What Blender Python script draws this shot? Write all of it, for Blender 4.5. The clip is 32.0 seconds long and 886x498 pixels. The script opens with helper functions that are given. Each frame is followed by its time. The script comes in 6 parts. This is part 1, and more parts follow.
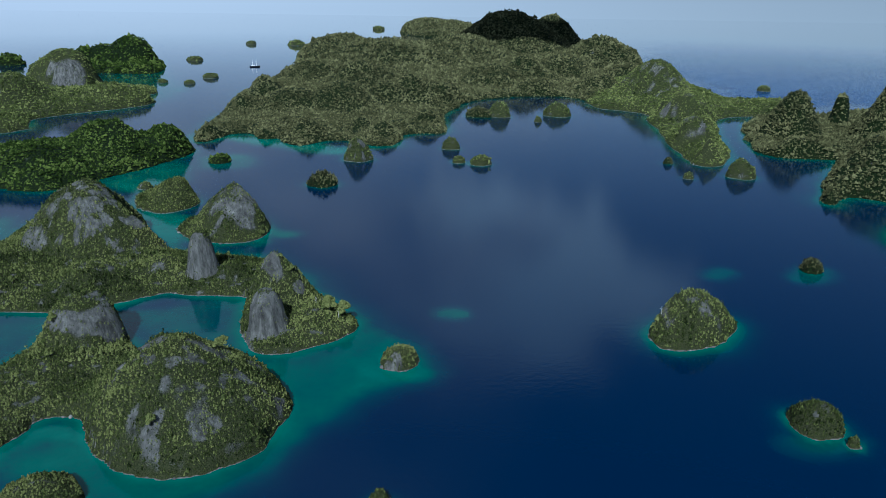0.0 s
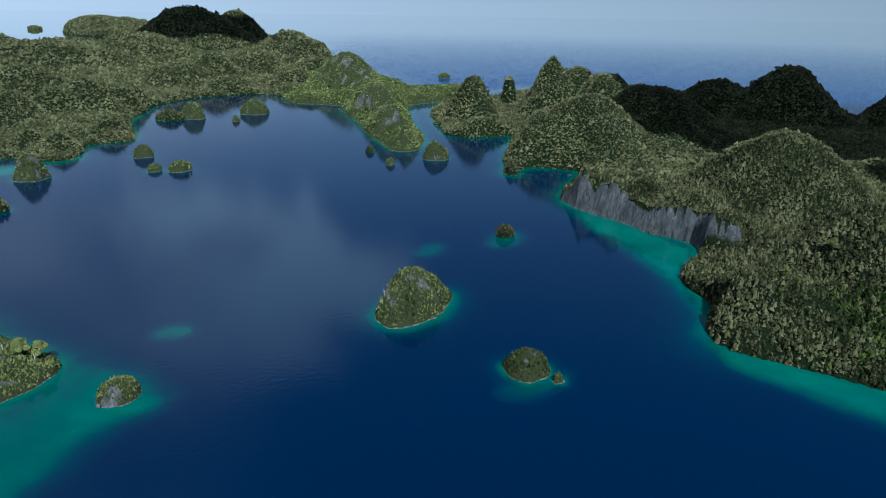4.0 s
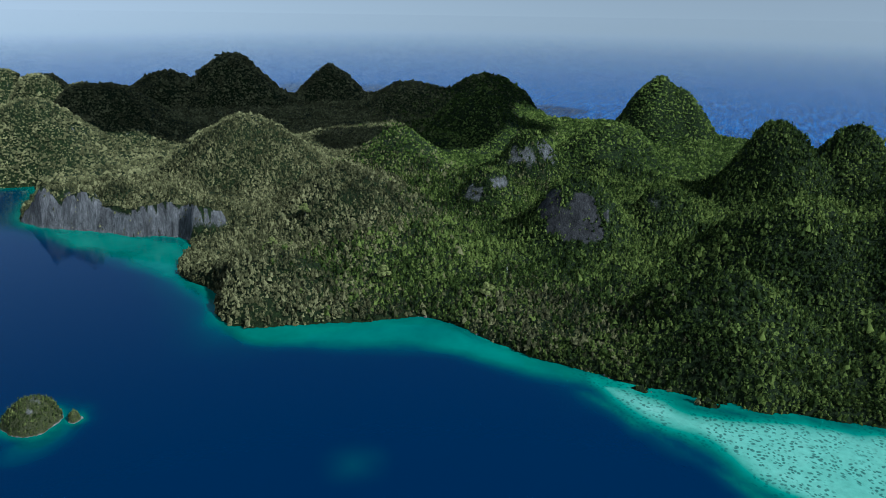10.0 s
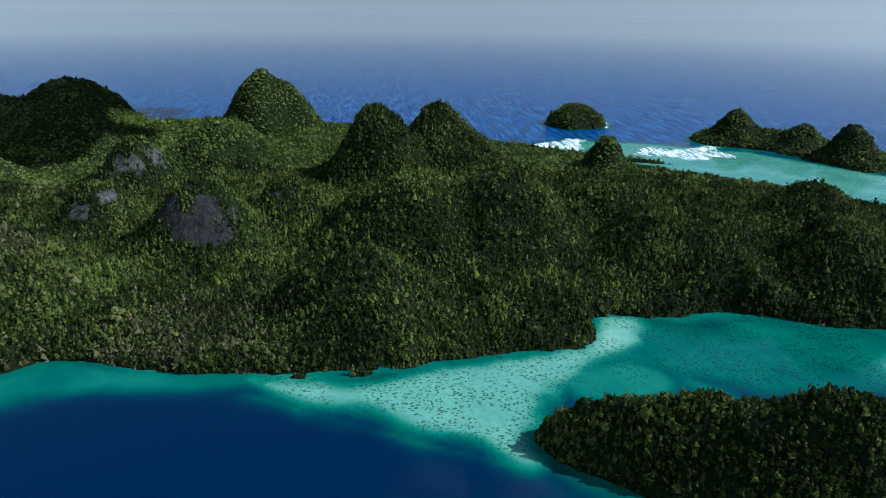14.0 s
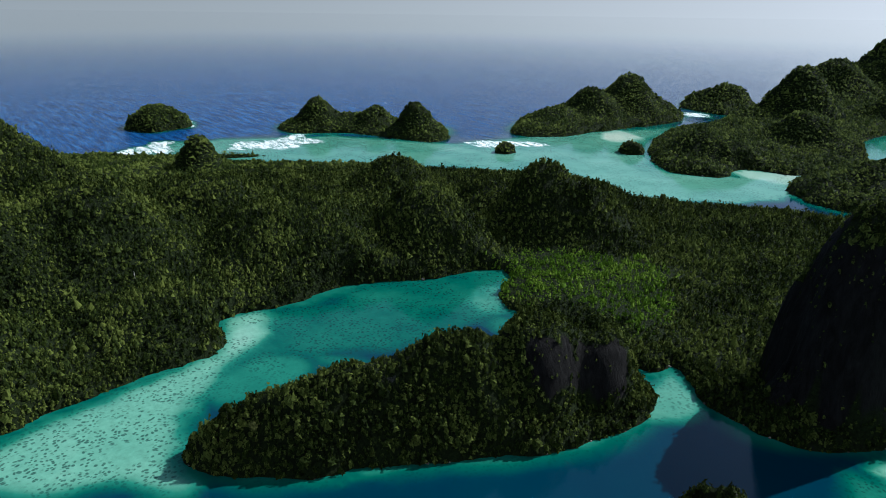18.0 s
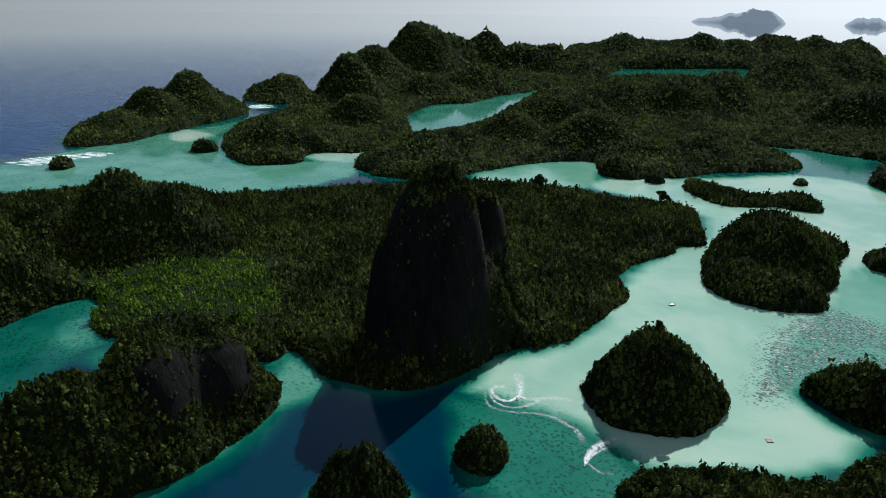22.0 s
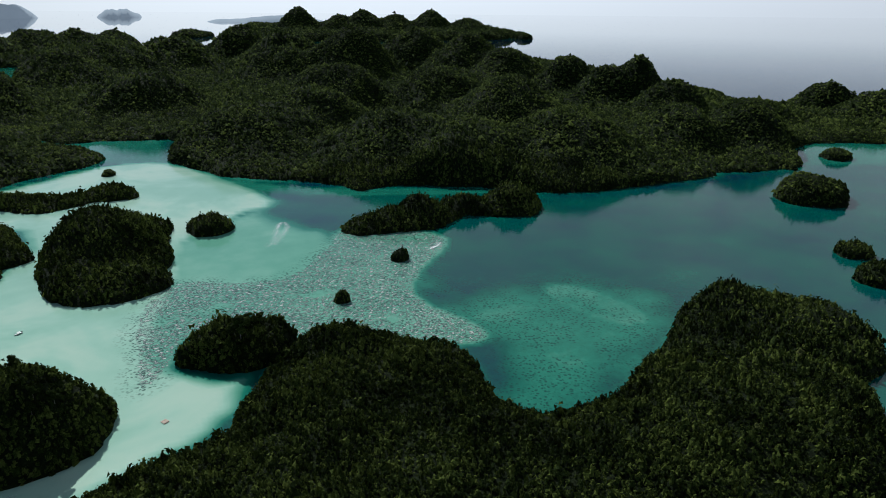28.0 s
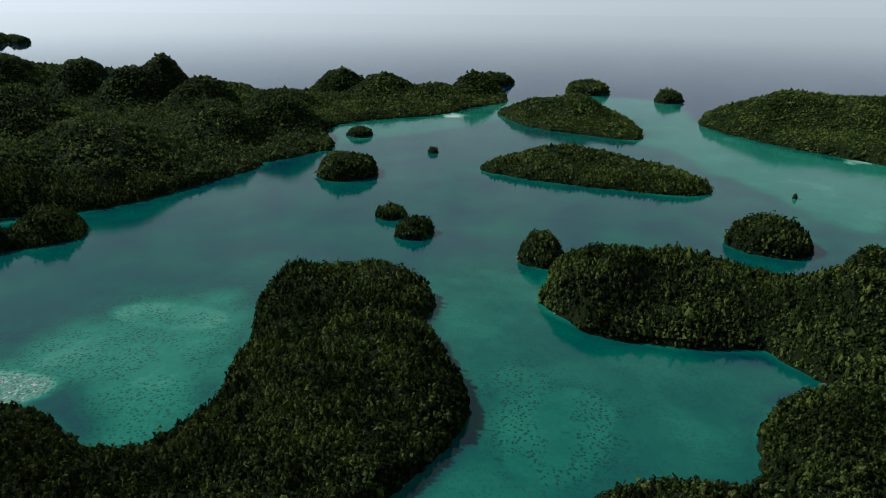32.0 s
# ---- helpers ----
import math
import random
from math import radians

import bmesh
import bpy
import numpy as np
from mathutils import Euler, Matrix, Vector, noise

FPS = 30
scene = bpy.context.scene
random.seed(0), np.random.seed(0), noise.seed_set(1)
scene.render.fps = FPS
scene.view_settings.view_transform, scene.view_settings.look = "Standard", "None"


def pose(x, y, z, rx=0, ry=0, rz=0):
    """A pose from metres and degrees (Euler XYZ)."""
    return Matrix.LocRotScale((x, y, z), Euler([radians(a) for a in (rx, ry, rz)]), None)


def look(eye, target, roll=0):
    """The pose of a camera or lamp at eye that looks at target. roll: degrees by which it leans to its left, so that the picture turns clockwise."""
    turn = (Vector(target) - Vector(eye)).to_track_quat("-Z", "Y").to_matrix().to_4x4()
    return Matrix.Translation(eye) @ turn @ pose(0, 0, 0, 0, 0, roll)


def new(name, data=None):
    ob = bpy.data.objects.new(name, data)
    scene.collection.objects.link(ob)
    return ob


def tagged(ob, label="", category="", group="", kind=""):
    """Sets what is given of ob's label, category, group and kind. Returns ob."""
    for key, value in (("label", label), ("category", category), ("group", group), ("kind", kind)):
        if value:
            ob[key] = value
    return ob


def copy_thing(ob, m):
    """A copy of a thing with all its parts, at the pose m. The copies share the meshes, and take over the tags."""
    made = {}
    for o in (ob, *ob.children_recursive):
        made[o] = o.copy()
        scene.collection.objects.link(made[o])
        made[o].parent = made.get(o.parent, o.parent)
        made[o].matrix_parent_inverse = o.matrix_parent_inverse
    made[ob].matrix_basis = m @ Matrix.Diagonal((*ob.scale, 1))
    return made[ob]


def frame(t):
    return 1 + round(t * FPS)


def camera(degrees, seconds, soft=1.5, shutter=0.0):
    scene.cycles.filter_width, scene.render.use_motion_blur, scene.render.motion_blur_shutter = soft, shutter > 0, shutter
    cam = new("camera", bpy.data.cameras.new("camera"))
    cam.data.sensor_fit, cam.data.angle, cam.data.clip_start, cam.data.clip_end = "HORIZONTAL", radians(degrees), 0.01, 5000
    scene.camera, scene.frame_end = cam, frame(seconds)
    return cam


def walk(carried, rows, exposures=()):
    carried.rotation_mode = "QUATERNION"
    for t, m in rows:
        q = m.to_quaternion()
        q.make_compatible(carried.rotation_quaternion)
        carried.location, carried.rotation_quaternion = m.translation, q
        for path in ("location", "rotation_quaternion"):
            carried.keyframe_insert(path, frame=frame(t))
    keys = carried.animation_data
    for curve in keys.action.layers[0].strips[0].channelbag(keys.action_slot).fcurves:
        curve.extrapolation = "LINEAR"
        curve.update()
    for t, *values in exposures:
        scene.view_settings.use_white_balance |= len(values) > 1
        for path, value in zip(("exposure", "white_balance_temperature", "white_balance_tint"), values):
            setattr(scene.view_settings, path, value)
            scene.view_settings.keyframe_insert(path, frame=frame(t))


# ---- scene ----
# The camera hangs in one place over the lagoon and turns slowly clockwise.
EYE = 180.0
cam = camera(63.94, 32.0, soft=0.9)
TURN = [
    (0, 0.00, -20.09, -0.81),
    (0.5, -2.76, -20.10, -0.81),
    (1, -5.58, -20.10, -0.81),
    (1.5, -8.48, -20.11, -0.81),
    (2, -11.46, -20.12, -0.81),
    (2.5, -14.44, -20.12, -0.81),
    (3, -17.57, -20.13, -0.81),
    (3.5, -20.70, -20.13, -0.80),
    (5.5, -33.76, -20.15, -0.80),
    (6, -37.19, -20.16, -0.79),
    (6.5, -40.60, -20.16, -0.79),
    (7, -44.05, -20.16, -0.79),
    (7.5, -47.49, -20.17, -0.78),
    (8, -50.99, -20.17, -0.78),
    (8.5, -54.55, -20.18, -0.78),
    (9, -58.20, -20.18, -0.77),
    (9.5, -61.92, -20.18, -0.77),
    (10, -65.65, -20.19, -0.77),
    (10.5, -69.13, -20.19, -0.76),
    (11, -72.88, -20.20, -0.76),
    (11.5, -76.58, -20.20, -0.75),
    (12, -80.34, -20.20, -0.75),
    (12.5, -84.28, -20.21, -0.74),
    (13, -88.36, -20.21, -0.74),
    (13.5, -92.40, -20.21, -0.73),
    (14, -96.46, -20.21, -0.72),
    (14.5, -100.48, -20.22, -0.72),
    (16.5, -116.83, -20.23, -0.69),
    (17, -120.84, -20.23, -0.68),
    (17.5, -124.86, -20.23, -0.68),
    (18, -128.90, -20.23, -0.67),
    (18.5, -133.02, -20.24, -0.66),
    (19, -137.30, -20.24, -0.65),
    (19.5, -141.56, -20.24, -0.64),
    (20, -145.80, -20.24, -0.64),
    (20.5, -150.03, -20.24, -0.63),
    (21, -154.26, -20.24, -0.62),
    (21.5, -158.51, -20.24, -0.61),
    (22, -162.77, -20.25, -0.60),
    (22.5, -167.01, -20.25, -0.59),
    (23, -171.44, -20.25, -0.58),
    (23.5, -175.79, -20.25, -0.57),
    (24, -180.22, -20.25, -0.56),
    (24.5, -184.64, -20.25, -0.55),
    (25, -189.11, -20.25, -0.54),
    (25.5, -193.55, -20.25, -0.53),
    (27.5, -211.56, -20.25, -0.49),
    (28, -216.03, -20.25, -0.47),
    (28.5, -220.52, -20.25, -0.46),
    (29, -225.03, -20.25, -0.45),
    (29.5, -229.61, -20.25, -0.44),
    (30, -234.16, -20.25, -0.42),
    (30.5, -238.65, -20.25, -0.41),
    (31, -243.16, -20.25, -0.40),
    (31.5, -247.66, -20.25, -0.39),
    (32, -252.15, -20.25, -0.37),
]
walk(cam, [(t, pose(0, 0, EYE, 90 + pitch, roll, yaw)) for t, yaw, pitch, roll in TURN],
     exposures=[(0, -0.05, 4750, 5), (9, 0.5, 4900, 6), (14, 0.45, 5150, 10), (19, 0.4, 5750, 11), (21, 0.22, 5900, 9), (24.5, -0.28, 5950, 9), (28, -0.08, 5850, 8), (30, 0.06, 5800, 7), (32, -0.08, 5850, 5)])

# ---- light ----
SUN_AZIMUTH, SUN_HEIGHT = 188.0, 42.0          # clockwise from +y, and above the horizon
a, e = radians(SUN_AZIMUTH), radians(SUN_HEIGHT)
sun_way = Vector((math.sin(a) * math.cos(e), math.cos(a) * math.cos(e), math.sin(e)))
sun = new("sun", bpy.data.lights.new("sun", "SUN"))
sun.data.energy, sun.data.angle, sun.data.color = 4.8, radians(0.5), (1.0, 0.95, 0.88)
sun.matrix_world = look(sun_way * 100, (0, 0, 0))


class Nodes:
    """Short hand for building node trees."""

    def __init__(self, tree):
        self.tree = tree
        tree.nodes.clear()

    def add(self, kind, inputs=(), **settings):
        node = self.tree.nodes.new(kind)
        for key, value in settings.items():
            setattr(node, key, value)
        for key, value in dict(inputs).items():
            socket = node.inputs[key]
            if isinstance(value, bpy.types.NodeSocket):
                self.tree.links.new(value, socket)
            else:
                socket.default_value = value
        return node

    def math(self, op, a, b=0.0, c=0.0):
        return self.add("ShaderNodeMath", {0: a, 1: b, 2: c}, operation=op).outputs[0]

    def noise(self, vector, scale, detail=4.0, rough=0.55, distort=0.0):
        return self.add("ShaderNodeTexNoise", {"Vector": vector, "Scale": scale, "Detail": detail, "Roughness": rough, "Distortion": distort}).outputs["Fac"]

    def ramp(self, fac, stops, mode="LINEAR"):
        node = self.add("ShaderNodeValToRGB", {"Fac": fac})
        node.color_ramp.interpolation = mode
        while len(node.color_ramp.elements) < len(stops):
            node.color_ramp.elements.new(0.5)
        for element, (place, colour) in zip(node.color_ramp.elements, stops):
            element.position, element.color = place, (*colour, 1)
        return node.outputs[0]

    def step(self, value, low, high):
        return self.add("ShaderNodeMapRange", {"Value": value, "From Min": low, "From Max": high}, interpolation_type="SMOOTHSTEP").outputs[0]

    def mix(self, fac, a, b, blend="MIX"):
        return self.add("ShaderNodeMix", {0: fac, 6: a, 7: b}, data_type="RGBA", blend_type=blend).outputs[2]


world = bpy.data.worlds.new("sky")
scene.world = world
world.use_nodes = True
n = Nodes(world.node_tree)
way = n.add("ShaderNodeSeparateXYZ", {0: n.add("ShaderNodeTexCoord").outputs["Generated"]}).outputs
up = n.math("ABSOLUTE", way[2])
level = n.add("ShaderNodeCombineXYZ", {0: way[0], 1: way[1], 2: n.math("MAXIMUM", up, 0.05)}).outputs[0]
sky = n.add("ShaderNodeTexSky", {"Vector": level}, sky_type="NISHITA", sun_disc=False, sun_elevation=e, sun_rotation=a, altitude=10.0, air_density=1.0, dust_density=0.6, ozone_density=2.5).outputs[0]
low = n.math("ADD", up, 0.10)
flat = n.add("ShaderNodeCombineXYZ", {0: n.math("DIVIDE", way[0], low), 1: n.math("DIVIDE", way[1], low), 2: 0.0}).outputs[0]
billow = n.noise(flat, 0.8, 6.0, 0.5, 0.25)
bank = n.math("ADD", n.math("MULTIPLY", way[0], -0.42), n.math("MULTIPLY", n.math("MINIMUM", way[1], 0.0), 0.14))
squat = n.add("ShaderNodeVectorMath", {0: level, 1: (0.62, 1.0, 1.25)}, operation="MULTIPLY").outputs[0]
upper = n.add("ShaderNodeVectorMath", {0: squat, 1: (0.105, 0.905, 0.49)}, operation="DISTANCE").outputs["Value"]
lower = n.add("ShaderNodeVectorMath", {0: squat, 1: (0.080, 0.950, 0.36)}, operation="DISTANCE").outputs["Value"]
heap = n.math("MINIMUM", upper, n.math("ADD", lower, 0.05))
heap = n.math("ADD", heap, n.math("MULTIPLY", n.math("SUBTRACT", n.noise(level, 6.5, 6.0, 0.6, 0.3), 0.5), 0.40))
bank = n.math("ADD", bank, n.math("MULTIPLY", n.step(heap, 0.16, 0.03), 0.34))
cover = n.math("MULTIPLY", n.step(n.math("ADD", billow, bank), 0.41, 0.66), n.step(up, 0.05, 0.22))
grey = n.ramp(n.noise(flat, 2.3, 4.0), [(0.3, (4.6, 5.0, 5.5)), (0.7, (8.6, 8.8, 9.0))])
grade = n.add("ShaderNodeRGBToBW", {0: sky}).outputs[0]
haze = n.math("MULTIPLY", n.math("POWER", 2.718, n.math("MULTIPLY", up, -4.5)), n.math("SUBTRACT", 0.72, n.math("ADD", n.math("MULTIPLY", way[0], 0.28), n.math("MULTIPLY", way[1], 0.03))))
pale = n.add("ShaderNodeVectorMath", {0: (1.95, 2.0, 2.08), 3: grade}, operation="SCALE").outputs[0]
sky = n.mix(n.math("MULTIPLY", haze, 0.98), sky, pale)
dull = n.math("MULTIPLY", n.math("POWER", 2.718, n.math("MULTIPLY", up, -5.0)), n.math("MULTIPLY", n.step(way[0], -0.95, 0.5), 0.40))
sky = n.add("ShaderNodeVectorMath", {0: sky, 3: n.math("SUBTRACT", 1.0, dull)}, operation="SCALE").outputs[0]
grey = n.mix(n.step(heap, 0.16, 0.03), grey, (8.6, 10.4, 11.2, 1))
clouds = n.mix(n.math("MULTIPLY", cover, 0.88), sky, grey)
n.add("ShaderNodeOutputWorld", {0: n.add("ShaderNodeBackground", {0: clouds, 1: 0.060}).outputs[0]})

# ---- materials ----


def material(name):
    m = bpy.data.materials.new(name)
    m.use_nodes = True
    return m, Nodes(m.node_tree)


def surface(n, colour, rough, bump=None, strength=0.4, distance=0.2, **more):
    inputs = {"Base Color": colour, "Roughness": rough}
    inputs.update({key.replace("_", " "): value for key, value in more.items()})
    if bump is not None:
        inputs["Normal"] = n.add("ShaderNodeBump", {"Height": bump, "Strength": strength, "Distance": distance}).outputs[0]
    shader = n.add("ShaderNodeBsdfPrincipled", inputs)
    n.add("ShaderNodeOutputMaterial", {0: shader.outputs[0]})


def attribute(n, name):
    return n.add("ShaderNodeAttribute", attribute_name=name).outputs["Fac"]


# Water: its colour follows the depth, from navy over teal to mint above pale sand.
WATER, n = material("lagoon_water")
place = n.add("ShaderNodeNewGeometry").outputs["Position"]
shoal = attribute(n, "shoal")
coral = attribute(n, "coral")
foam = attribute(n, "foam")
swell = attribute(n, "open_sea")
patchy = n.noise(place, 0.022, 5.0, 0.6)
blotch = n.math("MULTIPLY", n.math("SUBTRACT", patchy, 0.5), n.math("MULTIPLY", n.math("SUBTRACT", 1.05, shoal), n.step(shoal, 0.05, 0.3)))
depth = n.math("ADD", shoal, n.math("MULTIPLY", blotch, 0.55))
drifts = n.math("MULTIPLY", n.step(n.noise(place, 0.010, 4.0, 0.6, 0.4), 0.40, 0.62), n.step(shoal, 0.6, 0.85))
depth = n.math("SUBTRACT", depth, n.math("MULTIPLY", drifts, 0.09))
tint = n.ramp(depth, [(0.0, (0.0002, 0.0108, 0.036)), (0.16, (0.001, 0.028, 0.045)), (0.34, (0.003, 0.078, 0.056)), (0.52, (0.018, 0.155, 0.102)), (0.7, (0.115, 0.30, 0.21)), (0.86, (0.27, 0.44, 0.34)), (1.0, (0.48, 0.55, 0.44))])
heads = n.add("ShaderNodeTexVoronoi", {"Vector": n.add("ShaderNodeVectorMath", {0: place, 1: n.add("ShaderNodeVectorMath", {0: n.add("ShaderNodeTexNoise", {"Vector": place, "Scale": 0.12, "Detail": 3.0}).outputs["Color"], 3: 5.0}, operation="SCALE").outputs[0]}, operation="ADD").outputs[0], "Scale": 0.5, "Randomness": 1.0}).outputs["Distance"]
bits = n.math("MULTIPLY", n.step(heads, 0.50, 0.22), n.step(n.noise(place, 0.045, 3.0), 0.40, 0.50))
tint = n.mix(n.math("MULTIPLY", n.math("MULTIPLY", bits, coral), 0.85), tint, (0.004, 0.026, 0.024, 1))
mottle = n.math("ADD", 0.55, n.math("MULTIPLY", n.noise(place, 0.30, 5.0, 0.7), 0.9))
tint = n.mix(coral, tint, n.add("ShaderNodeVectorMath", {0: tint, 3: mottle}, operation="SCALE").outputs[0])
crust = n.noise(n.add("ShaderNodeMapping", {"Vector": place, "Scale": (0.42, 0.58, 1)}).outputs[0], 1.0, 5.0, 0.62, 0.4)
flat_reef = n.math("MULTIPLY", n.step(coral, 0.90, 0.99), n.step(n.noise(place, 0.03, 3.0), 0.3, 0.42))
tint = n.mix(n.math("MULTIPLY", flat_reef, n.step(crust, 0.46, 0.54)), tint, n.mix(n.step(crust, 0.54, 0.66), (0.05, 0.085, 0.075, 1), (0.44, 0.46, 0.42, 1)))
streak = n.add("ShaderNodeMapping", {"Vector": place, "Rotation": (0, 0, radians(20)), "Scale": (0.05, 0.16, 1)}, vector_type="POINT").outputs[0]
lace = n.math("ADD", n.math("MULTIPLY", n.noise(streak, 1.0, 6.0, 0.65), 0.5), n.math("MULTIPLY", n.noise(place, 0.55, 5.0, 0.7), 0.5))
froth = n.step(n.math("ADD", lace, n.math("MULTIPLY", foam, 0.42)), 0.66, 0.76)
froth = n.math("MULTIPLY", froth, n.step(foam, 0.02, 0.3))
tint = n.mix(froth, tint, (0.82, 0.85, 0.85, 1))
afar = attribute(n, "afar")
ripple = n.math("MULTIPLY", n.noise(place, 0.35, 3.0, 0.6), n.math("SUBTRACT", 1.0, afar))
wave = n.noise(n.add("ShaderNodeMapping", {"Vector": place, "Rotation": (0, 0, radians(-80)), "Scale": (0.020, 0.15, 1)}).outputs[0], 1.0, 6.0, 0.62)
# Light and dark of the swell is painted into the open sea's colour.
painted_waves = n.ramp(wave, [(0.34, (0.001, 0.020, 0.085)), (0.52, (0.005, 0.060, 0.19)), (0.70, (0.03, 0.14, 0.31))])
tint = n.mix(n.math("MULTIPLY", n.math("MULTIPLY", swell, 0.9), n.step(n.math("ADD", shoal, froth), 0.35, 0.05)), tint, painted_waves)
height = n.math("ADD", n.math("MULTIPLY", ripple, 0.05), n.math("MULTIPLY", n.math("MULTIPLY", wave, swell), 4.0))
gloss = n.math("ADD", n.math("ADD", n.math("SUBTRACT", 0.07, n.math("MULTIPLY", afar, 0.05)), n.math("MULTIPLY", n.step(shoal, 0.55, 0.85), 0.01)), n.math("ADD", n.math("MULTIPLY", swell, 0.2), n.math("MULTIPLY", froth, 0.5)))
surface(n, tint, gloss, height, 1.0, 1.0, IOR=1.33, Coat_Weight=afar, Coat_Roughness=0.03, Coat_IOR=1.33, Specular_IOR_Level=n.math("SUBTRACT", 0.5, n.math("ADD", n.math("MULTIPLY", n.step(shoal, 0.25, 0.45), 0.13), n.math("MULTIPLY", n.step(shoal, 0.6, 0.85), 0.10))))

# Limestone and thin soil between the trees.
GROUND, n = material("limestone_ground")
geo = n.add("ShaderNodeNewGeometry")
place = geo.outputs["Position"]
bare = attribute(n, "rock")
tall = n.add("ShaderNodeMapping", {"Vector": place, "Scale": (1.0, 1.0, 0.22)}).outputs[0]
flute = n.noise(tall, 0.42, 8.0, 0.72, 0.5)
fine = n.noise(place, 2.2, 5.0, 0.75)
stone = n.ramp(flute, [(0.34, (0.05, 0.05, 0.05)), (0.48, (0.105, 0.104, 0.10)), (0.60, (0.17, 0.167, 0.158)), (0.78, (0.36, 0.35, 0.33))])
stone = n.mix(n.math("MULTIPLY", fine, 0.45), stone, (0.10, 0.10, 0.085, 1))
stain_shade = n.noise(n.add("ShaderNodeMapping", {"Vector": place, "Scale": (1.0, 1.0, 0.3)}).outputs[0], 0.16, 5.0, 0.65, 0.6)
stone = n.add("ShaderNodeVectorMath", {0: stone, 3: n.ramp(stain_shade, [(0.36, (0.4, 0.4, 0.4)), (0.5, (0.75, 0.75, 0.75)), (0.66, (1.0, 1.0, 1.0))])}, operation="SCALE").outputs[0]
stone = n.mix(attribute(n, "pale"), n.add("ShaderNodeVectorMath", {0: stone, 3: 0.9}, operation="SCALE").outputs[0], n.add("ShaderNodeVectorMath", {0: stone, 1: (1.3, 1.27, 1.17)}, operation="MULTIPLY").outputs[0])
# Shade on the sunless cliff faces is painted into the stone colour.
stone = n.add("ShaderNodeVectorMath", {0: stone, 3: n.math("SUBTRACT", 1.0, n.math("MULTIPLY", attribute(n, "stain_shade"), 0.88))}, operation="SCALE").outputs[0]
thin = attribute(n, "pale")
moss = n.ramp(n.noise(place, 0.6, 5.0, 0.7), [(0.35, (0.004, 0.007, 0.002)), (0.6, (0.012, 0.020, 0.005)), (0.8, (0.032, 0.038, 0.012))])
moss = n.mix(n.math("MULTIPLY", thin, n.step(fine, 0.35, 0.6)), moss, (0.055, 0.058, 0.022, 1))
body = n.mix(n.step(n.math("ADD", bare, n.math("MULTIPLY", n.math("SUBTRACT", fine, 0.5), 0.9)), 0.40, 0.62), moss, stone)
foot = n.add("ShaderNodeSeparateXYZ", {0: place}).outputs[2]
waterline = n.math("MULTIPLY", attribute(n, "pale"), n.step(n.math("ADD", foot, n.math("MULTIPLY", n.noise(place, 0.4, 4.0), 2.0)), 1.5, 0.9))
body = n.mix(waterline, body, n.mix(fine, (0.05, 0.048, 0.04, 1), (0.30, 0.285, 0.25, 1)))
surface(n, body, 0.95, n.math("ADD", flute, n.math("MULTIPLY", fine, 0.4)), 0.9, 1.6, Specular_IOR_Level=0.1)


SHORE, n = material("shore_limestone")
geo = n.add("ShaderNodeNewGeometry")
rubble = n.noise(geo.outputs["Position"], 0.8, 5.0, 0.7)
wet = n.add("ShaderNodeSeparateXYZ", {0: geo.outputs["Position"]}).outputs[2]
chalk = n.ramp(n.math("ADD", n.math("MULTIPLY", rubble, 0.6), n.math("MULTIPLY", geo.outputs["Random Per Island"], 0.4)), [(0.25, (0.035, 0.035, 0.03)), (0.55, (0.11, 0.105, 0.09)), (0.8, (0.34, 0.32, 0.28))])
surface(n, n.mix(n.step(wet, 0.35, 0.05), chalk, (0.06, 0.06, 0.045, 1)), 0.85, rubble, 0.6, 0.4)


def leaves(name, dark, mid, light):
    m, n = material(name)
    place = n.add("ShaderNodeNewGeometry")
    tone = attribute(n, "tone")
    flicker = place.outputs["Random Per Island"]
    drift = n.noise(place.outputs["Position"], 0.02, 4.0, 0.6)
    fleck = n.noise(place.outputs["Position"], 2.4, 4.0, 0.85)
    mixed = n.math("ADD", n.math("ADD", n.math("MULTIPLY", tone, 0.42), n.math("MULTIPLY", flicker, 0.20)), n.math("ADD", n.math("MULTIPLY", drift, 0.26), n.math("MULTIPLY", fleck, 0.72)))
    colour = n.ramp(mixed, [(0.54, dark), (0.80, mid), (1.0, light)])
    normal = n.add("ShaderNodeBump", {"Height": n.noise(place.outputs["Position"], 1.5, 4.0, 0.75), "Strength": 0.8, "Distance": 0.6}).outputs[0]
    wax = n.add("ShaderNodeBsdfGlossy", {"Color": (0.7, 0.8, 0.9, 1), "Roughness": 0.55, "Normal": normal}).outputs[0]
    matt = n.add("ShaderNodeBsdfDiffuse", {"Color": colour, "Roughness": 0.8, "Normal": normal}).outputs[0]
    glow = n.add("ShaderNodeBsdfTranslucent", {"Color": n.mix(0.5, colour, (0.09, 0.12, 0.008, 1))}).outputs[0]
    n.add("ShaderNodeOutputMaterial", {0: n.add("ShaderNodeMixShader", {0: 0.0025, 1: n.add("ShaderNodeMixShader", {0: 0.035, 1: matt, 2: glow}).outputs[0], 2: wax}).outputs[0]})
    return m


# Front light and haze over the northern hills are painted into these paler leaves.
FRONT_LIT = leaves("front_lit_forest", (0.012, 0.014, 0.006), (0.060, 0.060, 0.023), (0.155, 0.148, 0.062))
LEAF = leaves("forest_leaves", (0.0035, 0.0065, 0.0015), (0.025, 0.040, 0.007), (0.108, 0.138, 0.027))
SCRUB = leaves("olive_scrub", (0.007, 0.011, 0.003), (0.060, 0.074, 0.019), (0.19, 0.20, 0.060))
